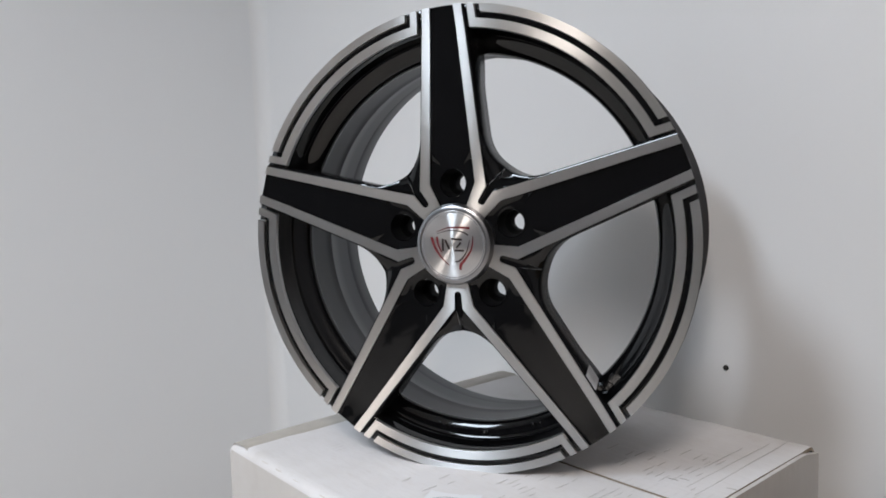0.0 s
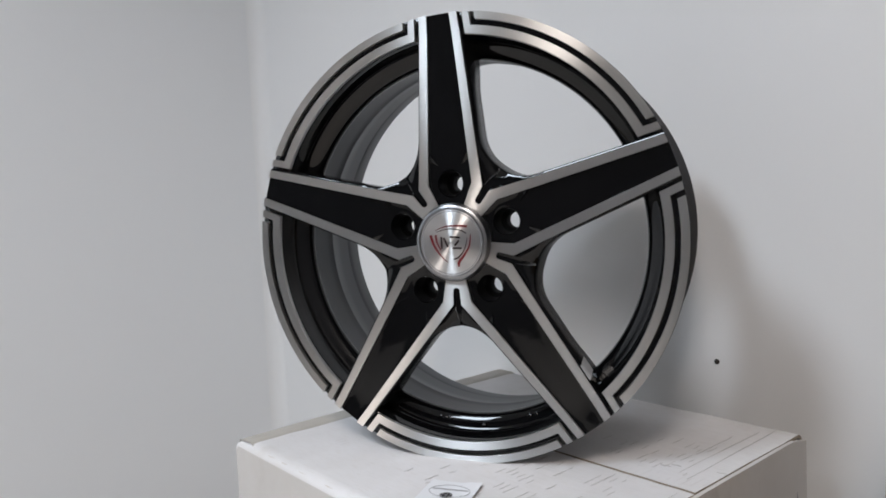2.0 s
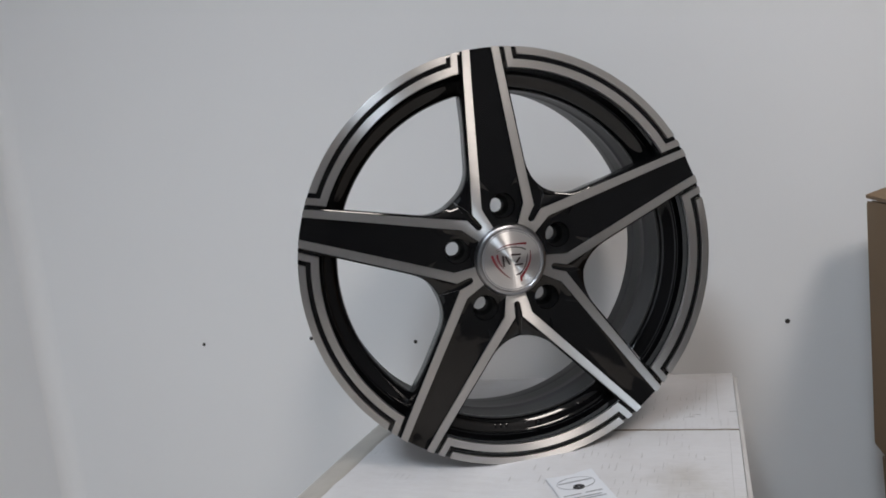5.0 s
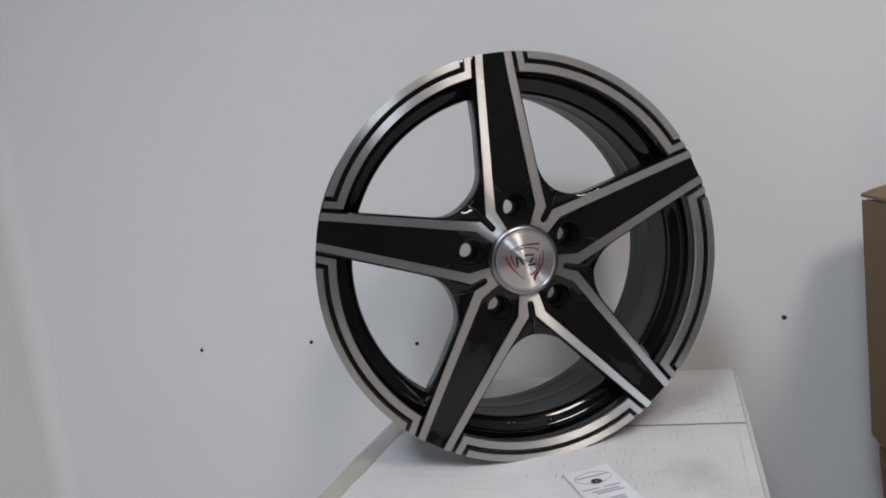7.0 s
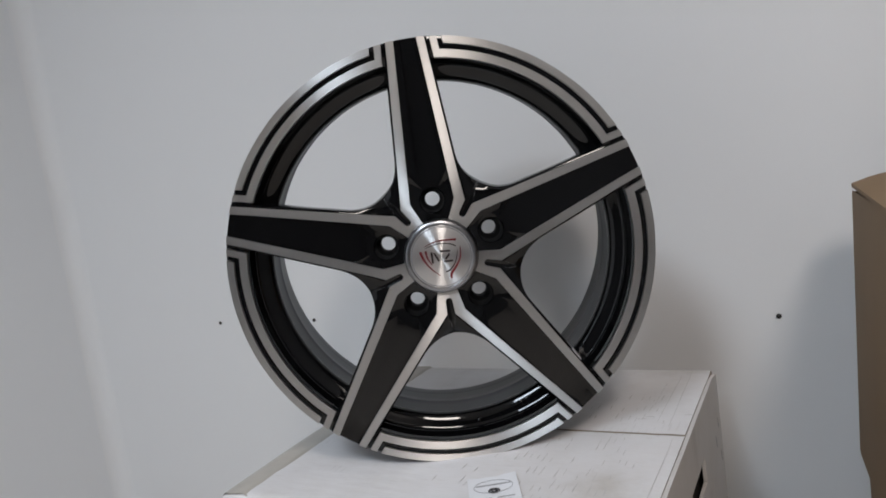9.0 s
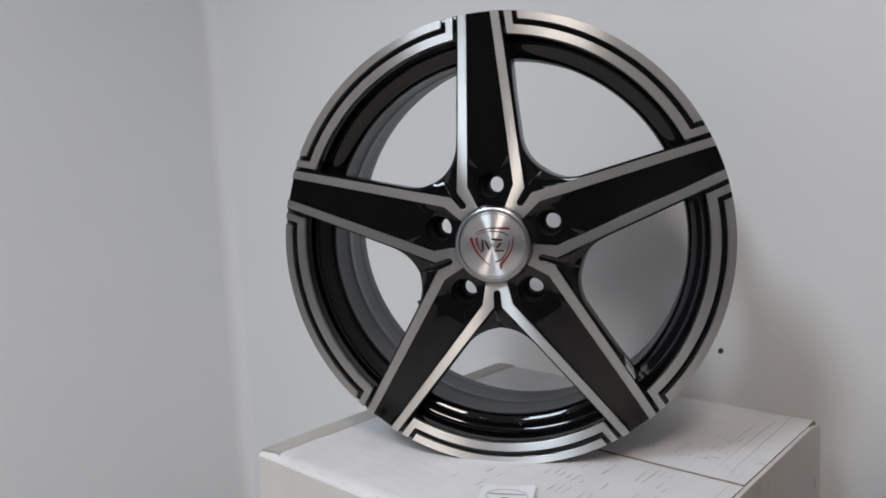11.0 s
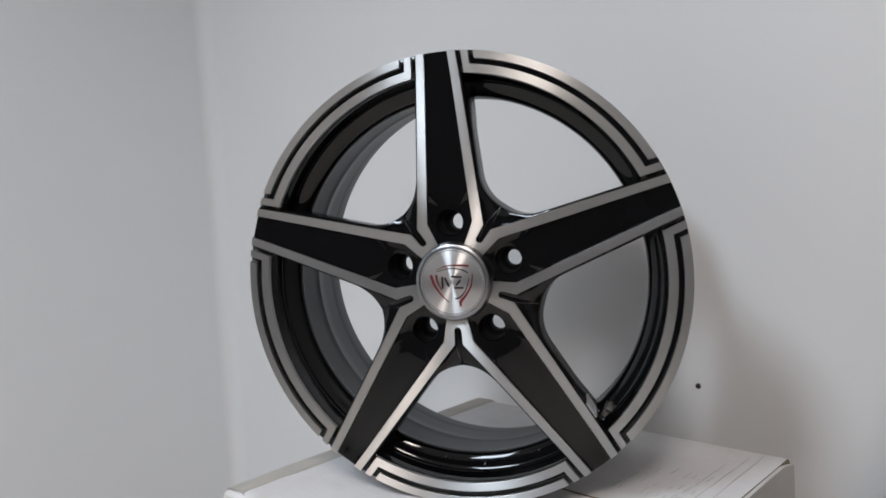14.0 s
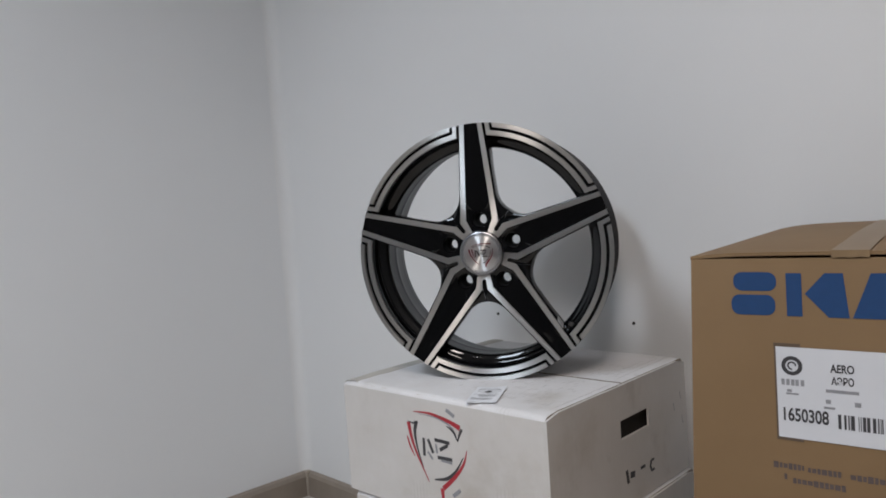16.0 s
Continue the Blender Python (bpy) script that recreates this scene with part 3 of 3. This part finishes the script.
def flat_shape(name, outline, material, lift=0.0006):
    bm = bmesh.new()
    vs = [bm.verts.new(on_brown(a, b, lift)) for a, b in outline]
    bm.faces.new(vs)
    bmesh.ops.triangulate(bm, faces=bm.faces[:])
    part(name, bm, material, brown, "bold blue printed shape")


Z0, Z1 = 0.1505, 0.1990


def rounded(x0, x1, y0, y1, rad):
    out = []
    for cx, cy, a0 in ((x1 - rad, y1 - rad, 0), (x0 + rad, y1 - rad, 90), (x0 + rad, y0 + rad, 180), (x1 - rad, y0 + rad, 270)):
        out += [(cx + rad * math.cos(radians(a0 + q * 15)), cy + rad * math.sin(radians(a0 + q * 15))) for q in range(7)]
    return out


flat_shape("printed_shape", rounded(0.049, 0.096, 0.1785, Z1 + 0.001, 0.0095), M_BLUE)
flat_shape("printed_shape", rounded(0.046, 0.094, Z0, 0.1740, 0.0095), M_BLUE)
flat_shape("printed_shape", [(0.106, Z0), (0.122, Z0), (0.122, Z1), (0.106, Z1)], M_BLUE)
flat_shape("printed_shape", [(0.125, 0.176), (0.148, Z0), (0.168, Z0), (0.163, Z1), (0.145, Z1)], M_BLUE)
flat_shape("printed_shape", [(0.171, Z0), (0.189, Z1), (0.212, Z1), (0.232, Z0)], M_BLUE)
flat_shape("printed_shape", rounded(0.241, 0.298, Z0, Z1, 0.015), M_BLUE)

# the white shipping label and its print
part("label_backing", box(bmesh.new(), 0.0903, 0.118, -0.0009, -0.0002, TOP - KLOW + 0.0080, TOP - KLOW + 0.1195), plain("dark_backing", (0.11, 0.075, 0.05), 0.6), brown, "dark edge of an older label")
slab = part("label", box(bmesh.new(), 0.0925, 0.275, -0.0016, -0.0010, TOP - KLOW + 0.0115, TOP - KLOW + 0.1155, 0.0002), M_PAPER, brown, "white printed shipping label")


def on_slab(a, b, lift):
    return on_brown(a, b, 0.0016 + lift)


def slab_text(words, a, b, size, wide, material=M_INK, spacing=1.0):
    me = text_mesh(words, size, spacing)
    me.transform(Matrix.Translation(on_slab(a, b, 0.0003)) @ Matrix.Rotation(radians(90), 4, "X") @ Matrix.Diagonal((wide / max(v.co.x for v in me.vertices), 1, 1, 1)))
    me.materials.append(material)
    ob = new("printed_text", me)
    ob.parent = slab
    return ob


slab_text("AERO", 0.1478, 0.0905, 0.0125, 0.0228)
slab_text("\u0410\u042d\u0420\u041e", 0.1482, 0.0770, 0.0115, 0.0218)
slab_text("1650308", 0.0960, 0.0318, 0.0205, 0.0485)
roundel = bmesh.new()
stroke(roundel, [(0.1090 + 0.0088 * math.cos(k * math.pi / 14), 0.0945 + 0.0088 * math.sin(k * math.pi / 14)) for k in range(29)], 0.0042, on_slab, 0.0003)
stroke(roundel, [(0.1090 + 0.0040 * math.cos(k * math.pi / 10), 0.0945 + 0.0040 * math.sin(k * math.pi / 10)) for k in range(16)], 0.0018, on_slab, 0.0003)
part("printed_roundel", roundel, M_INK, slab, "black printed roundel")
for a in (0.0975, 0.1025, 0.1075, 0.112, 0.1175):
    part("printed_bar", stroke(bmesh.new(), [(a, 0.0755), (a + 0.0035, 0.0755)], 0.0070, on_slab, 0.0003), M_GREYINK, slab)
for a0, a1, b, w in ((0.1425, 0.1745, 0.0695, 0.0034), (0.103, 0.108, 0.066, 0.003), (0.102, 0.115, 0.0625, 0.002), (0.142, 0.147, 0.0575, 0.0045), (0.140, 0.151, 0.0505, 0.0025), (0.170, 0.176, 0.0570, 0.005), (0.200, 0.217, 0.0600, 0.0025), (0.206, 0.230, 0.0225, 0.003)):
    part("printed_bar", stroke(bmesh.new(), [(a0, b), (a1, b)], w, on_slab, 0.0003), M_GREYINK, slab)
rnd = random.Random(9)
a = 0.1550
while a < 0.232:
    w = rnd.choice((0.0008, 0.0013, 0.0022, 0.003))
    part("barcode_bar", stroke(bmesh.new(), [(a, 0.0285), (a, 0.0445)], w, on_slab, 0.0003), M_INK, slab)
    a += w + rnd.choice((0.0008, 0.0012, 0.0024))
# faded lines of print lower down on the box
for a0, a1, b in ((0.085, 0.117, -0.0225), (0.121, 0.157, -0.0235), (0.163, 0.196, -0.024), (0.200, 0.245, -0.0105), (0.105, 0.158, -0.0385), (0.096, 0.099, -0.035), (0.205, 0.260, -0.027)):
    x = a0
    while x < a1 - 0.002:
        w = min(rnd.uniform(0.0030, 0.0055), a1 - x)
        part("printed_bar", stroke(bmesh.new(), [(x, b), (x + w, b)], rnd.uniform(0.0050, 0.0075), on_brown, 0.0004), M_NAVY, brown)
        x += w + 0.0011

# ---- the alloy wheel: x to the right, y into the wheel, z up, origin in the middle of its face ----
wheel = thing("alloy_wheel", Matrix.Translation((0, 0, TOP + R)) @ Matrix.Rotation(radians(-1.29), 4, "Y"), "gloss black five-spoke alloy wheel with machined silver edges", "wheel")
KNEE = 0.0565
CAP_R = 0.0366
SLOT = 0.0034
BIS = Vector((math.sin(radians(36)), math.cos(radians(36))))
NRM = Vector((BIS.y, -BIS.x))


def yf(r):
    """How far the face lies behind the plane of the lip."""
    return 0.0030 * (1 - min(r / R, 1.0) ** 2) + 0.0016 * min(1.0, (R - min(r, R)) / 0.021)


def hp(r):
    """Half the width of the black panel of a spoke."""
    return 0.0112 + 0.0112 * (R - r) / (R - KNEE)


def ho(r):
    """Half the width of a spoke with its machined edges."""
    return hp(r) + 0.0080 + 0.0018 * (R - r) / (R - KNEE)


def at(i, s, r, y):
    a = radians(90 - 72 * i)
    return Vector((r * math.cos(a) + s * math.sin(a), y, r * math.sin(a) - s * math.cos(a)))


def lerp(a, b, t):
    return a + (b - a) * t


def on_rim(f, radius):
    """(s, r) where a line of half-width f(r) meets a circle."""
    r = radius
    for _ in range(6):
        r = math.sqrt(radius * radius - f(r) ** 2)
    return f(r), r


KN = Vector((0.0330, 0.0522))
A1, A2, NB, NC = 12, 7, 5, 4
SPLIT = 0.100
inner, outer, bound, mid = [], [], [], []
rin, rout = on_rim(hp, R - 0.0004)[1], on_rim(ho, R - 0.0004)[1]
END = BIS * 0.0835
SIDE = Vector((ho(SPLIT) + 0.0022, SPLIT))
CTRL = Vector((ho(0.080) + 0.0025, 0.0800))
for k in range(A1):
    t = k / A1
    r = lerp(rout, SPLIT, t)
    inner.append(Vector((hp(lerp(rin, SPLIT, t)), lerp(rin, SPLIT, t))))
    outer.append(Vector((ho(r), r)))
    bound.append(Vector((ho(r) + 0.0022, r)))
for k in range(A2 + 1):
    t = k / A2
    inner.append(Vector((hp(lerp(SPLIT, KNEE, t)), lerp(SPLIT, KNEE, t))))
    outer.append(Vector((ho(SPLIT), SPLIT)).lerp(KN, t))
    bound.append((1 - t) ** 2 * SIDE + 2 * t * (1 - t) * CTRL + t * t * END)
NA = len(inner)
P1, P2 = inner[-1].copy(), Vector((0.0128, 0.0350))
E1 = BIS * 0.0480 - NRM * SLOT
for k in range(1, NB + 1):
    t = k / NB
    inner.append(P1.lerp(P2, t))
    outer.append(KN.lerp(E1, t))
    mid.append(BIS * lerp(0.0835, 0.048, t))
ang0 = math.atan2(P2.x, P2.y)
for k in range(1, NC + 1):
    t = k / NC
    a = lerp(ang0, radians(36), t)
    inner.append(Vector((math.sin(a), math.cos(a))) * P2.length)
    b = math.pi / 2 * t
    outer.append(BIS * (0.0480 - SLOT * math.sin(b)) - NRM * SLOT * math.cos(b))
    mid.append(BIS * (0.0480 - SLOT * t))


def put(i, side, p, dy):
    return at(i, side * p.x, p.y, yf(p.length) + dy)


def wall_depth(r):
    if r > 0.178:
        return float(np.interp(r, (0.178, 0.184, 0.1905, 0.1955, 0.1975, 0.200), (0.045, 0.041, 0.038, 0.033, 0.012, 0.004)))
    return 0.045 - 0.012 * min(1, (0.178 - r) / 0.03)


def web(k):
    """How far the black shoulder falls off beside the machined edge."""
    t = max(0, (k - A1) / A2)
    return 0.0030 + 0.0058 * t * t


def spoke(i):
    bm = bmesh.new()
    for side in (-1, 1):
        # panel out to the rim
        rows = []
        for k in range(A1 + 3):
            p = inner[k]
            rows.append([put(i, side, Vector((p.x * f, p.y)), d) for f, d in ((0, 0.0031), (0.5, 0.0031), (0.86, 0.0032), (0.97, 0.0031), (1.02, 0.0012))])
        grid(bm, rows)
        # shoulder and flank
        rows = []
        for k in range(NA):
            o, b = outer[k], bound[k]
            deep = wall_depth(b.length)
            m = o.lerp(b, 0.55)
            t = max(0, (k - A1) / A2)
            n = Vector((1, 0.07)).lerp(BIS, t).normalized()
            draft = (-0.0004 + 0.0030 * t) * min(1, max(0, (0.196 - b.length) / 0.02))
            rows.append([put(i, side, inner[k].lerp(o, 0.3), 0.0010), put(i, side, o, 0.0010), put(i, side, o.lerp(b, 0.14), 0.0010 + min(0.0032, (b - o).length * 0.3)), put(i, side, m, lerp(0.0020, 0.0046, t)), put(i, side, b - (b - o).normalized() * 0.0007, web(k) - 0.0002), put(i, side, b, web(k) + 0.0010), put(i, side, b + n * draft * 0.5, max(deep * 0.55, web(k) + 0.0025)), put(i, side, b + n * draft, max(deep, web(k) + 0.003)), put(i, side, b + n * (draft - 0.003), max(deep + 0.004, web(k) + 0.004))])
        grid(bm, [q[:6] for q in rows])
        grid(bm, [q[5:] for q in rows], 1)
        # under the machined fork and down into the slot: a flat floor that rounds off at the web's edge
        def floor_row(p, o, c, low):
            return [put(i, side, p.lerp(o, 0.5), 0.0010), put(i, side, o, 0.0010), put(i, side, o.lerp(c, 0.14), 0.0044), put(i, side, o.lerp(c, 0.55), 0.0047), put(i, side, c, low)]

        rows = [floor_row(inner[NA - 1], outer[NA - 1], END - BIS * 0.0007, web(NA - 1) - 0.0002)]
        for back, low in ((0.0018, 0.0064), (0.0036, 0.0052)):
            rows.append(floor_row(inner[NA - 1], outer[NA - 1].lerp(E1, back / 0.0355), END - BIS * back, low))
        for k in range(NB + NC):
            rows.append(floor_row(inner[NA + k], outer[NA + k], mid[k], 0.0048))
        grid(bm, rows)
    # the end of the panel, with a round well for the wheel bolt
    c, rad = Vector((0, 0.0570)), 0.0125
    top = inner[A1 + 2]
    line = []
    right = [top] + inner[A1 + 3:NA] + [P1.lerp(P2, q / 4) for q in range(1, 5)]
    for q in (-1.02, -0.97, -0.86, -0.5, 0, 0.5, 0.86, 0.97, 1.02):
        line.append(Vector((top.x * q, top.y)))
    line += right[1:]
    for q in range(1, 6):
        a = lerp(ang0, -ang0, q / 6)
        line.append(Vector((math.sin(a), math.cos(a))) * P2.length)
    line += [Vector((-p.x, p.y)) for p in reversed(right[1:])]
    line.append(line[0])
    rows = []
    for p in line:
        d = (p - c).normalized()
        row = []
        joint = p.y > top.y - 1e-6
        flat = float(np.interp(abs(p.x) / top.x, (0, 0.5, 0.86, 0.97, 1.02), (0.0031, 0.0031, 0.0032, 0.0031, 0.0012)))
        for f, dy in ((1.0, 0.0012), (0.95, 0.0030), (0.85, 0.0033), (0.4, 0.0034)):
            row.append(put(i, 1, (c + d * rad).lerp(p, f), flat if joint and f > 0.6 else dy))
        row.append(put(i, 1, c + d * (rad + 0.0010), 0.0038))
        row.append(put(i, 1, c + d * rad, 0.0062))
        rows.append(row)
    grid(bm, rows)
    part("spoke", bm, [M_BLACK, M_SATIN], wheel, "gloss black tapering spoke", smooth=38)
    # bolt seat
    bm = bmesh.new()
    prof = [(rad + 0.0002, 0.0075), (rad - 0.0002, 0.010), (rad - 0.001, 0.027), (0.0115, 0.028), (0.0082, 0.034), (0.0078, 0.036), (0.0078, 0.048)]
    lathe(bm, prof, 32)
    bmesh.ops.translate(bm, verts=bm.verts, vec=at(i, 0, c.y, 0))
    part("bolt_seat", bm, M_SEAT, wheel, "dark bolt hole through the hub", smooth=40)


M_SEAT = plain("dark_bolt_seat", (0.003, 0.003, 0.0034), 0.6, 0.0, 0.3, 120)
M_SEAT.node_tree.nodes["Principled BSDF"].inputs["Specular IOR Level"].default_value = 0.08


def plate(bm, a, b, top, skirt):
    """A thin plate between two lines of (x, z): its face at depth top(r), its sides skirt deep."""
    f = lambda p, dy: Vector((p.x, top(p.length) + dy, p.y))
    ch = 0.00025
    rows = []
    for p, q in zip(a, b):
        w = (q - p)
        e = w.normalized() * min(ch, w.length * 0.3) if w.length > 1e-9 else Vector((0, 0))
        rows.append([f(p, skirt), f(p, ch), f(p + e, 0), f(p.lerp(q, 0.5), 0), f(q - e, 0), f(q, ch), f(q, skirt)])
    grid(bm, rows)
    for r in (rows[0], rows[-1]):
        bm.faces.new([bm.verts.new(v) for v in r])


def flatten(i, side, p):
    v = at(i, side * p.x, p.y, 0)
    return Vector((v.x, v.z))


def machined_fork(i):
    """The bright edges of two neighbouring spokes, which join at the hub round a slot."""
    bm = bmesh.new()
    a = [flatten(i, 1, p) for p in inner] + [flatten(i + 1, -1, p) for p in reversed(inner[:-1])]
    b = [flatten(i, 1, p) for p in outer] + [flatten(i + 1, -1, p) for p in reversed(outer[:-1])]
    plate(bm, a, b, yf, 0.0062)
    part("machined_edge", bm, M_ALLOY, wheel, "bright machined metal edge", smooth=35)


GAP, LEG, GROOVE = 0.0048, 0.0070, 0.0050


def band(i):
    """The two bright bands of the rim between spoke i and the next."""
    def ring(f, radius, n=44):
        s, r = on_rim(f, radius)
        a = math.atan2(s, r)
        out = []
        for k in range(n + 1):
            q = lerp(a, radians(72) - a, k / n)
            out.append(flatten(i, 1, Vector((math.sin(q), math.cos(q))) * radius))
        return out

    def leg(f, radii, side):
        pts = []
        for q in radii:
            s, r = on_rim(f, q)
            pts.append(flatten(i if side == 1 else i + 1, side, Vector((s, r))))
        return pts

    low = lambda r: ho(r) + GAP
    high = lambda r: ho(r) + GAP + LEG
    ends = [R - 0.0006]
    lo = leg(low, ends[:1] + [0.2110, 0.2040], 1) + ring(low, 0.1975)[0:1] + ring(low, 0.1975)[1:-1] + ring(low, 0.1975)[-1:] + leg(low, [0.2040, 0.2110] + ends[:1], -1)
    hi = leg(high, ends[:1] + [0.2130, 0.2085], 1) + ring(high, 0.2055)[0:1] + ring(high, 0.2055)[1:-1] + ring(high, 0.2055)[-1:] + leg(high, [0.2085, 0.2130] + ends[:1], -1)
    bm = bmesh.new()
    plate(bm, lo, hi, yf, 0.0062)
    part("inner_band", bm, M_ALLOY, wheel, "bright machined band, turned outward at both ends", smooth=35)
    out = lambda r: ho(r) + GAP + LEG + GROOVE
    bm = bmesh.new()
    plate(bm, ring(out, 0.2108), ring(out, R - 0.0004), yf, 0.0062)
    part("outer_band", bm, M_ALLOY, wheel, "bright machined outer lip", smooth=35)


bm = bmesh.new()
lathe(bm, [(0.2010, 0.0150), (0.2040, 0.0105), (0.2130, 0.0095), (0.2174, 0.0080), (R, 0.0056), (R, 0.0046), (0.2178, 0.0040), (0.2090, 0.0050), (0.1984, 0.0060), (0.1974, 0.0068), (0.1970, 0.0085), (0.1964, 0.0180), (0.1958, 0.0262), (0.1951, 0.0288), (0.1938, 0.0304), (0.1918, 0.0315), (0.1892, 0.0325), (0.1866, 0.0337), (0.1842, 0.0351), (0.1820, 0.0367), (0.1806, 0.0385), (0.1798, 0.0406), (0.1795, 0.0425)], 180)
part("rim_ring", bm, M_BLACK, wheel, "gloss black stepped ring behind the machined bands", smooth=60)
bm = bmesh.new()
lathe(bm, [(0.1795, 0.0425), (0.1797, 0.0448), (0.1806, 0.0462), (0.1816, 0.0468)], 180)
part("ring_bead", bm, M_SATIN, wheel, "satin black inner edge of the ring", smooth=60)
bm = bmesh.new()
lathe(bm, [(0.1816, 0.0468), (0.1820, 0.0500), (0.1834, 0.0760), (0.1840, 0.0868), (0.1836, 0.0884), (0.1837, 0.0906), (0.1848, 0.0924), (0.1890, 0.1160), (0.1918, 0.1400), (0.1940, 0.1412), (0.1958, 0.1440), (0.1950, 0.1496), (0.1956, 0.1560), (0.1966, 0.1640), (0.1974, 0.1690), (0.1990, 0.1780), (0.2055, 0.1858), (0.2160, 0.1875), (R, 0.1865), (R, 0.1830), (0.2140, 0.1815), (0.2080, 0.1790), (0.2060, 0.1740), (0.2050, 0.1500), (0.1975, 0.1250), (0.1900, 0.0800), (0.1990, 0.0400), (0.2010, 0.0150)], 180)
part("barrel", bm, M_BARREL, wheel, "dark grey painted barrel", smooth=24)
bm = bmesh.new()
lathe(bm, [(0.030, 0.030), (0.030, 0.056), (0.044, 0.056), (0.044, 0.034)], 64)
part("hub_bore", bm, M_SEAT, wheel, smooth=30)

for n in range(5):
    spoke(n)
for n in range(5):
    machined_fork(n)
for n in range(5):
    band(n)

# centre cap
cap = part("center_cap", lathe(bmesh.new(), [(0.0385, 0.0050), (CAP_R, 0.0015), (0.0362, -0.0008), (0.0345, -0.0018), (0.0328, -0.0020), (0.0318, -0.0012)], 96), M_RING, wheel, "grey metal ring of the centre cap", smooth=40)


def dome(r):
    return -0.0014 - 0.0014 * (1 - (r / 0.0318) ** 2)


part("cap_disc", lathe(bmesh.new(), [(0.0319, -0.0010)] + [(0.0318 * k / 12, dome(0.0318 * k / 12)) for k in range(12, 0, -1)] + [(0.0001, dome(0))], 96), M_CAP, cap, "brushed metal disc", smooth=40)


def on_cap(a, b, lift):
    return Vector((a, dome(math.hypot(a, b)) - 0.0001 - lift, b))


def emblem(pts, widths, material, label=""):
    line = curve(pts, 6)
    w = [float(q) for q in np.interp(np.linspace(0, 1, len(line)), np.linspace(0, 1, len(widths)), widths)]
    part("emblem_stroke", stroke(bmesh.new(), line, w, on_cap, 0.0003), material, cap, label)


M_EMRED = plain("red_enamel", (0.22, 0.028, 0.034), 0.25, 0.2, 0.2, 100)
M_EMDARK = plain("dark_enamel", (0.05, 0.035, 0.035), 0.25, 0.3, 0.2, 100)
emblem([(-0.0155, 0.0125), (-0.004, 0.0160), (0.008, 0.0160), (0.0175, 0.0150)], [0.0004, 0.0010, 0.0016, 0.0022], M_EMRED, "red enamel stroke")
emblem([(-0.0150, 0.0108), (-0.002, 0.0135), (0.010, 0.0118), (0.0160, 0.0085)], [0.0004, 0.0008, 0.0010, 0.0012], M_EMDARK, "dark enamel stroke")
emblem([(-0.0205, 0.0080), (-0.0175, -0.0020), (-0.0110, -0.0120), (-0.0040, -0.0190)], [0.0026, 0.0020, 0.0012, 0.0005], M_EMRED, "red enamel stroke")
emblem([(-0.0150, 0.0080), (-0.0142, 0.0010), (-0.0105, -0.0070)], [0.0022, 0.0014, 0.0006], M_EMRED, "red enamel stroke")
emblem([(0.0205, 0.0075), (0.0185, -0.0040), (0.0125, -0.0130), (0.0075, -0.0185), (0.0068, -0.0235)], [0.0006, 0.0014, 0.0022, 0.0030, 0.0016], M_EMRED, "red enamel stroke")
emblem([(0.0172, 0.0040), (0.0135, -0.0070), (0.0070, -0.0145), (0.0020, -0.0158)], [0.0004, 0.0010, 0.0016, 0.0010], M_EMDARK, "dark enamel stroke")
for a, b in (((-0.0095, -0.0055), (-0.0092, 0.0060)), ((-0.0068, 0.0050), (-0.0030, -0.0040)), ((-0.0005, 0.0058), (0.0098, 0.0046)), ((0.0085, 0.0020), (0.0040, -0.0030)), ((0.0020, -0.0052), (0.0110, -0.0056))):
    emblem([a, b], [0.0019, 0.0019], M_EMDARK)
# fine dark line round the cap's edge
line = [(0.0306 * math.cos(k * math.pi / 36), 0.0306 * math.sin(k * math.pi / 36)) for k in range(73)]
part("cap_line", stroke(bmesh.new(), line, 0.0008, on_cap, 0.0002), M_GREYINK, cap, "fine grey line round the edge")
# small cast knob low on the ring
knob = lathe(bmesh.new(), [(0.0034, 0.0), (0.0030, -0.0016), (0.0020, -0.0026), (0.0001, -0.0030)], 16)
bmesh.ops.transform(knob, matrix=Matrix.Translation((0.0105, 0.0322, -0.1895)) @ Matrix.Rotation(radians(-90), 4, "X"), verts=knob.verts)
part("cast_knob", knob, M_BLACK, wheel, smooth=50)
# a reflection painted as a pale patch on the flank of a spoke, close to the rim
bm = bmesh.new()
rows = []
for k in range(5):
    r = 0.1660 + 0.0152 * k / 4
    rows.append([at(2, -(ho(r) + 0.0022 + 0.0005 + q), r - 0.0010 * j, y) for j, (y, q) in enumerate(((0.0042, -0.0012), (0.0072, 0.0002), (0.014, 0), (0.021, 0), (0.028, 0.0003)))])
grid(bm, rows)
grid(bm, [[v + (at(2, 0.0004, 0, 0) - at(2, 0, 0, 0)) for v in r] for r in rows], flip=True)
part("glint_patch", bm, M_GLINT, wheel, "small silver patch painted for a reflection on the flank of a spoke", smooth=40)
# low cast marks on the ring, in two places near the bottom
for turn in (-101.5, -99.6, -97.8, -71.8, -69.6):
    c, q = math.cos(radians(turn)), math.sin(radians(turn))
    mark = box(bmesh.new(), -0.0011, 0.0011, -0.0008, 0.0008, -0.0021, 0.0021, 0.0003)
    bmesh.ops.transform(mark, matrix=Matrix.Translation((0.1872 * c, 0.0331, 0.1872 * q)) @ Matrix.Rotation(radians(90 - turn), 4, "Y") @ Matrix.Rotation(radians(24), 4, "X"), verts=mark.verts)
    part("cast_mark", mark, M_BLACK, wheel, smooth=40)
